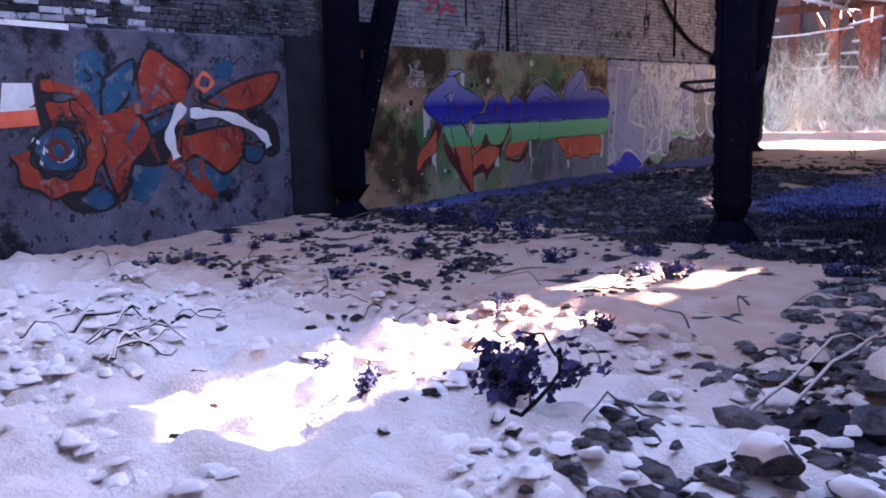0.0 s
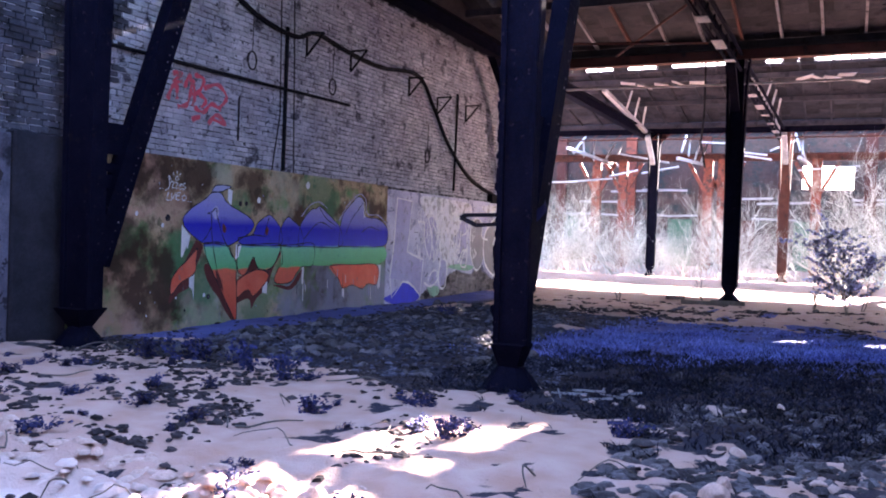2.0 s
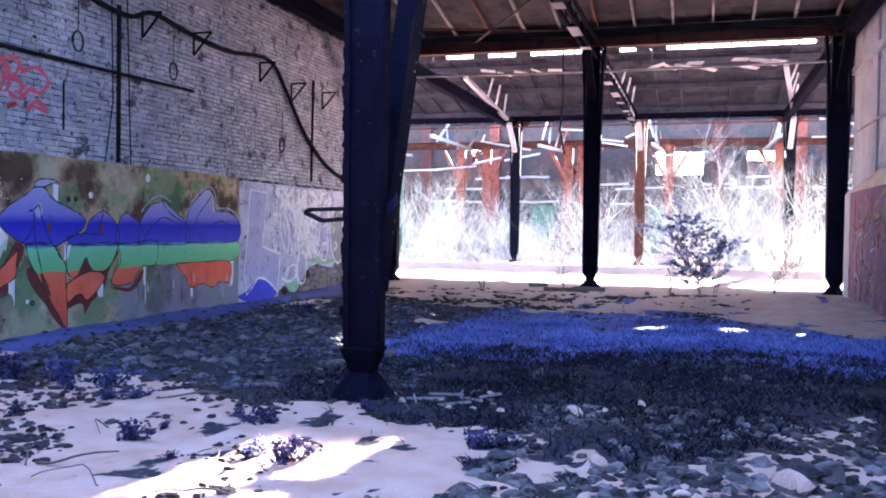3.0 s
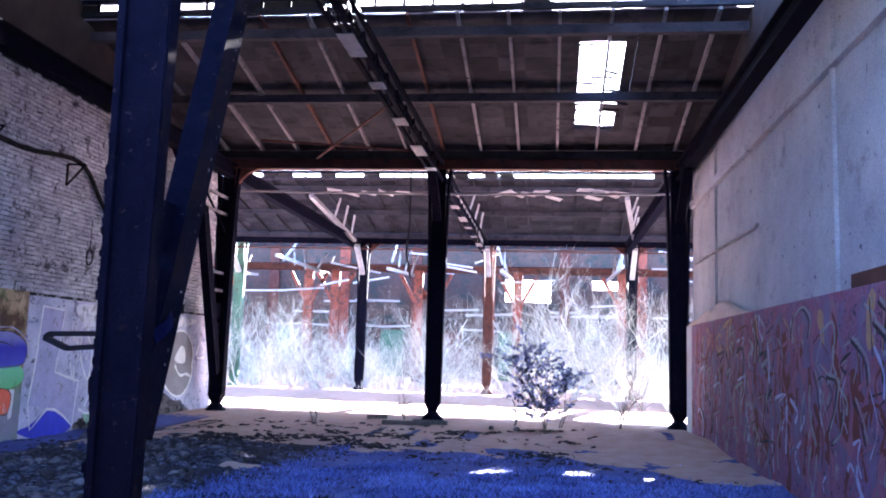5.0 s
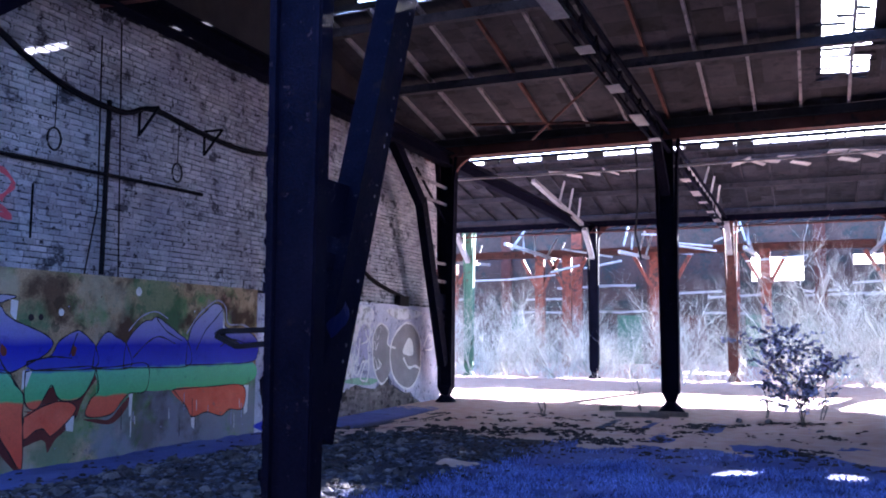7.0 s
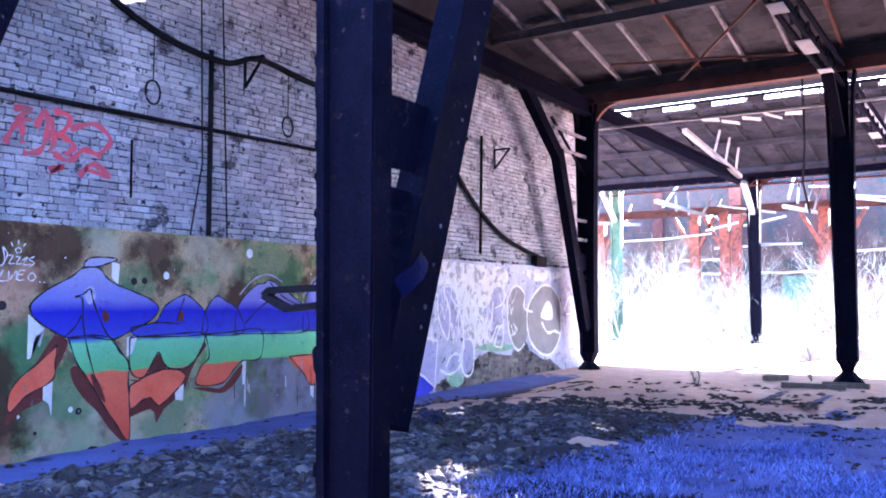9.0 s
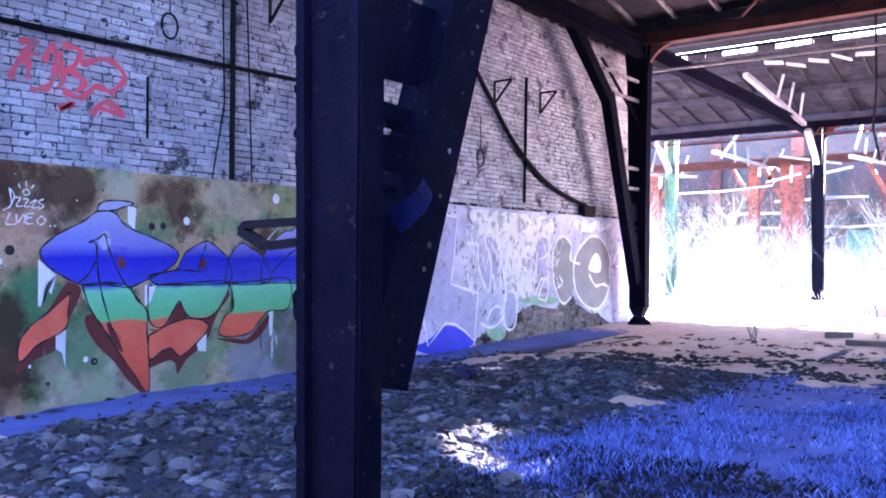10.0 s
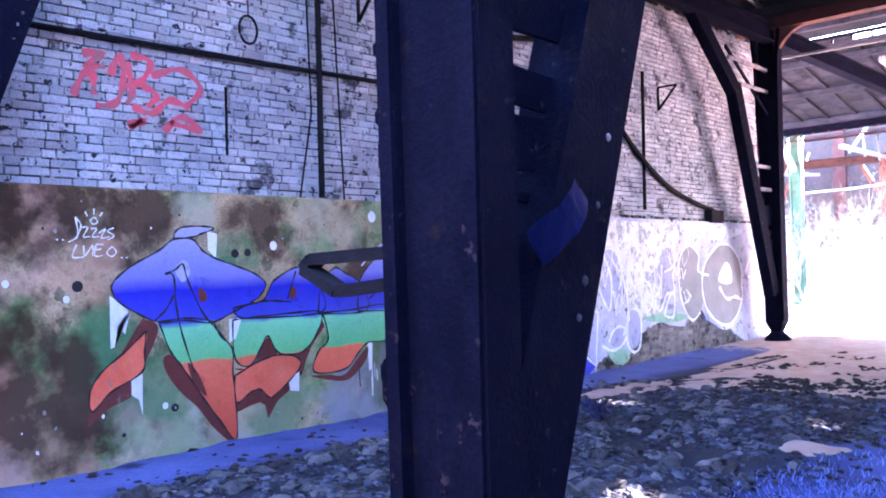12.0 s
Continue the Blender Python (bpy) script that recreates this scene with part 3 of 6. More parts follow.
def plaster_plate(name, pts, x, thick, material, parent, label):
    """A coat of plaster with a ragged edge, facing +x; pts are (y, z)."""
    bm = bmesh.new()
    f = bm.faces.new([bm.verts.new((x, y, z)) for y, z in pts])
    for v in bmesh.ops.extrude_face_region(bm, geom=[f])["geom"]:
        if isinstance(v, bmesh.types.BMVert):
            v.co.x -= thick
    bmesh.ops.recalc_face_normals(bm, faces=bm.faces)
    return part(name, bm, material, parent, label)


ragged = random.Random(8)
BREAK = [(18.62, 0.10), (18.9, 0.24), (19.1, 0.26), (19.4, 0.05), (19.7, 0.28), (19.97, 0.52), (20.3, 0.60), (20.62, 0.65), (21.13, 0.53), (21.67, 0.57), (21.77, 0.94), (22.0, 1.02), (22.33, 0.60), (22.83, 0.38), (23.35, 0.36), (23.7, 0.16), (24.2, 0.05), (25.2, -0.1)]
EDGE = []
for (ya, za), (yb, zb) in zip(BREAK, BREAK[1:]):
    for k in range(4):
        EDGE.append((ya + (yb - ya) * k / 4, za + (zb - za) * k / 4 + ragged.uniform(-0.035, 0.035)))
plaster_plate("broken_plaster", EDGE + [(25.2, -0.1), (25.2, 2.44), (18.62, 2.44)], WALL_L - 0.003, 0.05, M_PALEPLASTER, wall_left, "pale plaster broken away along its ragged foot")
box_part("footing_mortar", (-9.60, 18.62, -0.3), (WALL_L - 0.062, 25.2, 2.43), M_FOOTING, wall_left)
verts, faces = [], []
for row in range(16):
    y, z = 18.64 - 0.12 * (row % 2), -0.2 + row * 0.081
    while y < 25.1:
        l = ragged.choice((0.24, 0.24, 0.12, 0.22))
        d, n = WALL_L - 0.056 + ragged.uniform(-0.006, 0.008) - (0.03 if ragged.random() < 0.08 else 0.0), len(verts)
        a0, a1 = max(y, 18.63), min(y + l, 25.15)
        verts += [(WALL_L - 0.07, a0, z), (WALL_L - 0.07, a1, z), (WALL_L - 0.07, a1, z + 0.07), (WALL_L - 0.07, a0, z + 0.07), (d, a0 + 0.004, z + 0.004), (d, a1 - 0.004, z + 0.004), (d, a1 - 0.004, z + 0.066), (d, a0 + 0.004, z + 0.066)]
        faces += [(n + 4, n + 5, n + 6, n + 7), (n, n + 1, n + 5, n + 4), (n + 1, n + 2, n + 6, n + 5), (n + 2, n + 3, n + 7, n + 6), (n + 3, n, n + 4, n + 7)]
        y += l + 0.011
tagged(mesh_part("footing_bricks", verts, faces, M_FOOTING, wall_left, "bare brown bricks below the fallen plaster"), kind="stuff")
box_part("sooty_pilaster", (-9.60, 7.95, -0.3), (WALL_L + 0.04, 8.75, 2.56), M_BLACKPLASTER, wall_left, "near-black pilaster", 0.02)
box_part("sooty_band", (-9.60, -9.0, -0.3), (WALL_L, 7.95, 2.52), M_CONCRETE_DARK, wall_left, "soot-stained grey plaster band", 0.02)
brick_wall("bricks", -9.53, -2.0, 25.2, 2.5, 6.34, wall_left)

wall_right = thing("wall_right", "tall grey rendered wall over a graffiti-covered concrete plinth", "wall", kind="structure")
# the run before y 8.8 is unseen, added to shut out side light
box_part("upper_wall", (2.85, -9.0, 0.0), (3.2, 24.1, 6.6), M_CONCRETE, wall_right)
box_part("plinth", (WALL_R, -9.0, -0.3), (2.95, 22.9, 2.46), M_GRAFF_R, wall_right, "maroon plinth covered in layered graffiti", 0.02)
box_part("plinth_end", (WALL_R + 0.01, 22.9, -0.3), (2.95, 23.7, 2.46), M_CONCRETE, wall_right, "bare grey end of the plinth", 0.02)
for y in (13.64, 21.1):
    box_part("pilaster", (2.80, y - 0.05, 2.46), (2.86, y + 0.05, 6.5), M_CONCRETE, wall_right)
bar_part("ledger", (2.82, 9.0, 5.25), (2.82, 24.0, 5.35), 0.12, 0.16, M_CONCRETE, wall_right, "grey ledger")

box_part("rusty_course", (2.80, 8.9, 2.47), (2.86, 13.1, 2.66), M_RUST, wall_right, "rust-stained course above the plinth", 0.01)
bm = bmesh.new()
add_tube(bm, [(2.80, 17.4, 3.89), (2.80, 17.55, 3.86), (2.80, 23.4, 3.90)], 0.03)
part("handrail", bm, M_PALE, wall_right, "pale thin rail fixed to the grey wall")

# unseen wall behind the camera, added to keep sky light off the columns
wall_back = thing("wall_back", "unseen dark wall added to block light from behind", "wall", kind="structure")
box_part("back_wall", (-9.95, -9.4, -0.3), (3.2, -9.0, 6.6), M_CONCRETE_DARK, wall_back)
# unseen slab overhead, added to darken the foreground and column fronts
unseen_roof = box_part("ceiling", (-9.95, -9.4, 6.6), (3.2, 2.0, 6.75), M_BOARD)
tagged(unseen_roof, "unseen boarded slab added to block sky light", "roof", kind="structure")


# ---- steel frame ----
RIVET = []


def rivet_mesh():
    if not RIVET:
        bm = bmesh.new()
        bmesh.ops.create_icosphere(bm, subdivisions=1, radius=0.013)
        me = bpy.data.meshes.new("rivet")
        bm.to_mesh(me)
        bm.free()
        me.materials.append(M_RIVET)
        RIVET.append(me)
    return RIVET[0]


def column(x, y, sides=(), knees=(), top=6.3, material=None, green=0.0, wide=0.42, deep=0.12, rough=False, parts_label=""):
    """A tapering built-up steel column on a pointed foot, with riveted raking legs along y."""
    material = material or M_STEEL
    col = thing("steel_column", parts_label or "dark riveted steel column on a narrow pointed foot", "column", "columns of the hall", at=(x, y, 0))
    bm = bmesh.new()
    w0, w1, d = wide * 0.5, wide * 0.62, deep
    for s in (-1, 1):                                    # two channels
        for za, zb, wa, wb in ((0.45, 3.0, w0 * 0.93, w0), (3.0, 5.6, w0, w1), (5.6, top, w1, w1 * 1.25)):
            add_bar(bm, (s * (wa - 0.03), 0, za), (s * (wb - 0.03), 0, zb), 0.06, d * 2)
    part("flange", bm, material, col)
    bm = bmesh.new()
    add_bar(bm, (0, 0, 0.45), (0, 0, top), wide - 0.1, deep * 1.2)
    part("web", bm, material, col)
    bm = bmesh.new()
    bmesh.ops.create_cone(bm, segments=4, cap_ends=True, radius1=0.11, radius2=wide * 0.62, depth=0.27, matrix=Matrix.Translation((0, 0, 0.325)) @ Matrix.Rotation(radians(45), 4, "Z"))
    part("foot", bm, material, col)
    bm = bmesh.new()
    bmesh.ops.create_cone(bm, segments=10, cap_ends=True, radius1=0.42, radius2=0.13, depth=0.36, matrix=Matrix.Translation((0, 0, 0.06)))
    part("base", bm, material, col)
    if rough:                                            # edge angles and flaking rust of the column seen close by
        for e in (-1, 1):
            bar_part("edge_angle", (e * (w0 - 0.05), -deep - 0.008, 0.46), (e * (w1 - 0.05), -deep - 0.008, top), 0.05, 0.016, material, col)
        r = random.Random(3)
        bm = bmesh.new()
        for i in range(150):
            z = r.uniform(0.5, 3.4)
            a = Vector((-w0 - 0.004, r.uniform(-deep, deep), z))
            sz = r.uniform(0.008, 0.028)
            bmesh.ops.create_icosphere(bm, subdivisions=1, radius=sz, matrix=Matrix.Translation(a) @ Matrix.Diagonal((0.7, 0.8, r.uniform(0.8, 2.4), 1)))
        tagged(part("rust_flakes", bm, M_STEEL, col, "scabs of flaking rust"), kind="stuff")
        for i in range(3):
            z = (0.75, 1.95, 2.75)[i]
            box_part("cleat", (-w0 - 0.03, -0.05, z), (-w0 + 0.01, 0.05, z + 0.07), material, col, "small cleat on the column edge")
    for s in knees:
        bm = bmesh.new()
        add_bar(bm, (0, s * 0.15, 5.0), (0, s * 1.5, top - 0.25), 0.2, 0.16)
        # braces of the 39.5 row are coloured pale to look lit
        part("knee_brace", bm, M_PALE if abs(y - 39.5) < 0.1 else material, col)
    for s in sides:
        k0, k1, k2 = (s * 0.20, 1.0), (s * 1.64, 5.0), (s * 3.4, top)
        leg_w = 0.20
        bm = bmesh.new()
        add_bar(bm, (0, k0[0], k0[1]), (0, k1[0], k1[1]), leg_w, 0.30)
        leg = part("raking_leg", bm, material, col)
        bm = bmesh.new()
        add_bar(bm, (0, k1[0], k1[1] - 0.1), (0, k2[0], k2[1]), leg_w, 0.26)
        part("knee_brace", bm, material, col)
        for za, zb in ((1.02, 1.62), (1.665, 1.755), (1.855, 1.885), (1.945, 2.11), (2.14, 2.255), (2.365, 2.76)):
            ym = s * (0.20 + ((za + zb) / 2 - 1.0) * 0.36)
            tilt = 0.02 if zb - za < 0.12 else 0.0
            bm = bmesh.new()
            add_bar(bm, (0, s * 0.05, (za + zb) / 2 + tilt), (0, ym, (za + zb) / 2 - tilt), 0.018, zb - za)
            part("lacing_plate", bm, material, col)
        chance = random.Random(int(y * 10))
        for i in range(38):                              # rivets along the outer edge of both flanks
            f = (i + chance.uniform(-0.2, 0.2)) / 37
            p = Vector((0, k0[0] + (k1[0] - k0[0]) * f + s * (0.06 + chance.uniform(-0.008, 0.008)), k0[1] + (k1[1] - k0[1]) * f - 0.035))
            for e in (-1, 1):
                if chance.random() < 0.25:
                    continue
                rv = new("rivet", rivet_mesh())
                rv.parent = leg
                rv.location = p + Vector((e * 0.10, 0, 0))
                rv.scale = (0.6, chance.uniform(0.6, 1.3), chance.uniform(0.5, 1.5))
    return col


column(-8.95, 8.6, (1,), wide=0.5)
column(-3.47, 8.92, (1,), wide=0.38, deep=0.07, rough=True)
column(COLS_X[3], ROWS_Y[0], (1,))
corner = column(COLS_X[1] - 0.1, ROWS_Y[1], (-1,), wide=0.40)
# struts get a lighter grey than the steel, haze put into their colour
for z in (3.08, 3.53, 5.06, 5.5):
    bar_part("strut", (0, -0.05, z), (0, -0.18 - 0.36 * (z - 1.0), z), 0.05, 0.07, M_RAFTER, corner, "strut between column and leg, greyed for haze")
bar_part("strut", (0, -0.1, 4.6), (0, -1.9, 5.7), 0.04, 0.06, M_STEEL, corner)
column(COLS_X[2], ROWS_Y[1], (), (-1,), wide=0.42)
column(COLS_X[3] - 0.05, ROWS_Y[1], (), (-1,), wide=0.46)
for x, m in zip(COLS_X + (8.2,), (M_GREEN, M_STEEL, M_RUST, M_STEEL, M_STEEL)):
    column(x + 0.2, ROWS_Y[2], (), (-1,), 6.3, m, wide=0.40, parts_label="weathered steel column on a narrow foot in the snow")


def girder(name, a, b, depth, parent_label, material=None, side=(1, 0, 0)):
    """An I-section girder between two points."""
    material = material or M_STEEL
    g = thing(name, parent_label, "girder", "girders under the roof")
    a, b = Vector(a), Vector(b)
    up = Vector((0, 0, depth / 2))
    bm = bmesh.new()
    add_bar(bm, a, b, 0.05, depth - 0.06, side)
    part("web", bm, material, g)
    for s in (-1, 1):
        bm = bmesh.new()
        add_bar(bm, a + up * s, b + up * s, 0.26, 0.035, side)
        part("flange", bm, material, g)
    return g


for y in ROWS_Y[:2]:
    girder("cross_girder", (-9.5, y, 6.52), (2.9, y, 6.52), 0.42, "rust-dark steel girder spanning across the hall", M_RUST, (0, 1, 0))
girder("cross_girder", (-20.0, ROWS_Y[2], 6.5), (14.0, ROWS_Y[2], 6.5), 0.36, "dark steel girder with a broken lattice edge", M_STEEL, (0, 1, 0))
for x in (COLS_X[1], COLS_X[3]):
    girder("long_girder", (x, 8.8, 6.22), (x, 39.5, 6.22), 0.34, "dark steel girder running along the hall")


def lattice_girder(x, y0, y1, z, depth=0.42):
    """A light girder: two chords with zigzag lacing and a few flat plates."""
    g = thing("lattice_girder", "light laced steel girder with plates coloured as if lit", "girder", "girders under the roof")
    for k in (0.0, depth):
        for e in (-0.09, 0.09):
            bar_part("chord", (x + e, y0, z + k), (x + e, y1, z + k), 0.07, 0.07, M_STEEL, g)
    y, up = y0 + 0.2, True
    while y < y1 - 0.5:
        bar_part("lacing_bar", (x, y, z if up else z + depth), (x, y + 0.48, z + depth if up else z), 0.03, 0.05, M_STEEL, g)
        y, up = y + 0.48, not up
    # plates under the chord, their pale colour standing for a lit underside
    for i in range(6):
        yp = y0 + 3.2 + i * 2.1
        bar_part("batten_plate", (x, yp, z - 0.045), (x, yp + (0.5, 0.9, 0.35)[i % 3], z - 0.045), 0.24, 0.015, M_PALE if y0 < 20 else M_RAFTER, g, "plate coloured pale as if lit")


lattice_girder(COLS_X[2], 8.9, 24.3, 6.0)
lattice_girder(COLS_X[2], 24.5, 39.4, 6.0)

# ---- roof ----
def roof_bay(y0, y1, x0, x1, holes, mid_gap=1.7, solid=0.9, open_x=(0, 0), wood=None, slit=0.34, cap_gap=None, under=0.0):
    """Two boarded slopes that rise from the rows to a glazed lantern."""
    mid = (y0 + y1) / 2
    rise = 0.195
    z_of = lambda y: 6.8 + rise * min(y - y0, y1 - y)
    verts, faces = [], []
    rnd = random.Random(int(y0))
    cx, cy = 0.55, 0.52
    for ya, yb in ((y0, mid - mid_gap), (mid + mid_gap + under, y1)):         # under: a slit of sky below the far glazing
        y = ya
        while y < yb - 0.01:
            yn = min(y + cy, yb)
            x = x0
            while x < x1 - 0.01:
                xn = min(x + cx, x1)
                hole = any(a < (x + xn) / 2 < b and c < (y + yn) / 2 < d and rnd.random() < pr for a, b, c, d, pr in holes)
                if not hole:
                    n, lift = len(verts), rnd.random() * 0.015
                    for h in (0.0, 0.035):
                        verts += [(x, y, z_of(y) + h + lift), (xn, y, z_of(y) + h + lift), (xn, yn, z_of(yn) + h + lift), (x, yn, z_of(yn) + h + lift)]
                    faces += [(n + 3, n + 2, n + 1, n), (n + 4, n + 5, n + 6, n + 7), (n, n + 1, n + 5, n + 4), (n + 1, n + 2, n + 6, n + 5), (n + 2, n + 3, n + 7, n + 6), (n + 3, n, n + 4, n + 7)]
                x = xn
            y = yn
    tagged(mesh_part("ceiling", verts, faces, M_BOARD), "dark boarded roof slopes with missing boards", "roof", kind="structure")
    frame_ob = thing("roof_timbers", "pale weathered rafters and dark purlins under the roof boards", "rafters", kind="structure")
    for ya, yb in ((y0 + 0.1, mid - mid_gap), (mid + mid_gap, y1 - 0.1)):
        x = x0 + 0.962
        while x < x1:
            bar_part("rafter", (x, ya, z_of(ya) - 0.05), (x, yb, z_of(yb) - 0.05), 0.06, 0.10, wood or rnd.choice((M_RAFTER, M_RAFTER, M_RUST)), frame_ob, "weathered rafter")
            x += 0.948
        for f in (0.07, 0.5, 0.99):
            y = ya + (yb - ya) * f
            bar_part("purlin", (x0, y, z_of(y) - 0.19), (x1, y, z_of(y) - 0.19), 0.16, 0.18, M_BOARD, frame_ob, "dark timber purlin", (0, 1, 0))
    for xa, xb in ((x0 + 0.05, x0 + 0.2), (x1 - 0.2, x1 - 0.05)):          # boarded gable ends
        bm = bmesh.new()
        zt = z_of(mid - mid_gap)
        ring = [(y0, 6.3), (y1, 6.3), (y1, 6.82), (mid + mid_gap, zt), (mid + mid_gap, zt + 0.4), (mid, zt + 0.8), (mid - mid_gap, zt + 0.4), (mid - mid_gap, zt), (y0, 6.82)]
        f = bm.faces.new([bm.verts.new((xa, y, z)) for y, z in ring])
        ext = bmesh.ops.extrude_face_region(bm, geom=[f])
        for v in ext["geom"]:
            if isinstance(v, bmesh.types.BMVert):
                v.co.x = xb
        bmesh.ops.recalc_face_normals(bm, faces=bm.faces)
        part("gable_boarding", bm, M_GABLE, frame_ob, "blackened boarding above the wall")
    # lantern
    lan = thing("roof_lantern", "raised roof lantern with dirty broken panes", "roof lantern", kind="structure")
    zt = z_of(mid - mid_gap)
    for s in (-1, 1):
        yy = mid + s * mid_gap
        x = x0
        while x < x1 - 0.1:
            box_part("glazing_bar", (x - 0.025, yy - 0.03, zt + 0.02), (x + 0.025, yy + 0.03, zt + slit), M_STEEL, lan)
            if rnd.random() < solid and not (open_x[0] < x < open_x[1]):
                box_part("pane", (x + 0.03, yy - 0.004, zt + 0.03 + (rnd.random() * 0.2 if rnd.random() < 0.3 else 0)), (x + 0.52, yy + 0.004, zt + slit - 0.01), M_GLASS if rnd.random() < 0.68 else M_GABLE, lan)
            x += 0.55
        box_part("sill", (x0, yy - 0.05, zt - 0.02), (x1, yy + 0.05, zt + 0.09), M_BOARD, lan)
        box_part("rail", (x0, yy - 0.06, zt + slit), (x1, yy + 0.06, zt + slit + 0.08), M_STEEL, lan)
    bm = bmesh.new()
    for s in (-1, 1):
        runs = [(x0, cap_gap[0]), (cap_gap[1], x1)] if cap_gap and (s < 0 or under) else [(x0, x1)]
        for xa, xb in runs:
            add_bar(bm, ((xa + xb) / 2, mid + s * (mid_gap + 0.25), zt + 0.44), ((xa + xb) / 2, mid, zt + 0.85), xb - xa, 0.05)
    part("cap", bm, M_BOARD, lan)


roof_bay(8.8, 24.4, -9.9, 3.2, [(0.0, 1.1, 19.4, 23.2, 1.0)], 1.7, 0.98, (1.5, 3.2), None, 0.24, (1.5, 2.9), 0.14)
roof_bay(24.4, 39.5, -19.5, 13.5, [(-1.3, 0.05, 28.5, 29.05, 1.0), (-1.75, -0.55, 29.6, 30.2, 1.0)], 1.7, 1.0, (-1.8, -0.9), M_BOARD, 0.24, (-1.0, 0.2))
slats = thing("broken_slats", "broken roof slats left across the hole in the boarding", "roof slats", kind="structure")
chop = random.Random(31)
slope = lambda y: 6.79 + 0.195 * (24.4 - y)
bar_part("edge_board", (0.98, 19.3, slope(19.3)), (0.98, 23.3, slope(23.3)), 0.22, 0.03, M_BOARD, slats)
bar_part("cross_board", (-0.1, 21.62, slope(21.62)), (1.1, 21.62, slope(21.62)), 0.5, 0.03, M_BOARD, slats, side=(0, 1, 0))
bar_part("cross_board", (0.5, 22.1, slope(22.1)), (1.1, 22.15, slope(22.15)), 0.5, 0.03, M_BOARD, slats, side=(0, 1, 0))
for i in range(16):
    y = 19.6 + i * 0.24 + chop.uniform(-0.05, 0.05)
    for xa, xb in ((-0.1, 0.52), (0.52, 1.0)):
        if chop.random() < (0.25 if y < 20.7 else 0.8):
            a, b = (xa, xb - chop.uniform(0.0, 0.35)) if chop.random() < 0.6 else (xa + chop.uniform(0.0, 0.35), xb)
            bar_part("slat", (a, y, slope(y)), (b, y + chop.uniform(-0.06, 0.06), slope(y) - chop.uniform(0.0, 0.06)), chop.uniform(0.06, 0.13), 0.025, M_BOARD, slats, side=(0, 1, 0))
box_part("fascia_board", (-20, 39.62, 6.3), (14, 39.7, 6.95), M_BOARD, None)
tagged(bpy.data.objects["fascia_board"], "dark timber fascia at the roof edge", "fascia", kind="structure")


# ---- far hall ----
far_wall = thing("far_building_wall", "distant brown factory wall with bright window openings", "wall", kind="structure")
for x0, x1, z0, z1 in ((-60, 40, 0, 5.3), (-60, -3.6, 5.3, 6.8), (-0.6, 2.2, 5.3, 6.8), (2.2, 4.6, 5.3, 6.2), (4.6, 40, 5.3, 6.8), (-60, 40, 6.8, 9.5)):
    box_part("wall_panel", (x0, 61.0, z0), (x1, 61.4, z1), M_FARWALL, far_wall)
for x in range(-32, 14, 4):
    box_part("green_door", (x, 60.9, 0.0), (x + 1.6, 61.0, 3.2), M_GREEN if x % 8 else M_RUST, far_wall, "faded painted door panel")
for i in range(26):
    r = random.Random(200 + i)
    x, z = r.uniform(-30, 12), r.choice((3.4, 4.4, 4.6, 5.1, 7.2))
    bar_part("lath", (x, 60.9, z + r.uniform(-0.1, 0.1)), (x + r.uniform(1, 4), 60.9, z + r.uniform(-0.15, 0.15)), 0.06, 0.14, M_PALE, far_wall, "pale loose lath", (0, 1, 0))
for x in range(-40, 16, 5):
    box_part("pier", (x, 60.7, 0.0), (x + 0.7, 61.0, 9.5), M_RED if x % 2 else M_RUST, far_wall, "red brick pier")
far_roof = thing("far_roof", "broken far roof on pale trusses", "roof", kind="structure")
bm = bmesh.new()
add_bar(bm, (-8, 47.0, 7.2), (-8, 55.5, 8.2), 80, 0.1)
part("boarding", bm, M_BOARD, far_roof)
for i, x in enumerate((-24, -19, -14, -8.4, -2.9, 2.8, 8.5)):
    r = random.Random(i)
    bar_part("bottom_chord", (x, 44, 6.0 + r.uniform(-0.5, 0.3)), (x, 55.5, 6.3), 0.14, 0.16, M_PALE, far_roof)
    for k in range(5):
        y = 45 + k * 2.0
        bar_part("truss_strut", (x, y, 6.1), (x + r.uniform(-0.5, 0.5), y + 1.3, 7.4), 0.09, 0.09, M_PALE, far_roof)
for i in range(14):
    r = random.Random(50 + i)
    x, y, z = r.uniform(-18, 6), r.uniform(41, 50), r.uniform(4.6, 6.6)
    a = r.uniform(-0.5, 0.5)
    bar_part("hanging_lath", (x, y, z), (x + r.uniform(1, 3), y + r.uniform(-1, 1), z + a), 0.08, 0.08, M_PALE, far_roof, "pale broken lath hanging loose")
for x in (-20.0, -14.6, -13.0, -8.1, -7.3, -2.4, 3.4, 9.0):
    c = thing("red_column", "distant steel column in flaking red lead paint", "column", "red columns of the far hall", at=(x, 52, 0))
    bar_part("shaft", (0, 0, -0.05), (0, 0, 6.4), 0.5, 0.4, M_RED, c)
    for s in (-1, 1):
        bar_part("brace", (0, 0, 4.2), (s * 1.1, 0, 6.2), 0.16, 0.2, M_RED, c, side=(0, 1, 0))
girder("cross_girder", (-40, 52, 6.5), (20, 52, 6.5), 0.4, "rusty far girder carrying the broken roof", M_RUST, (0, 1, 0))

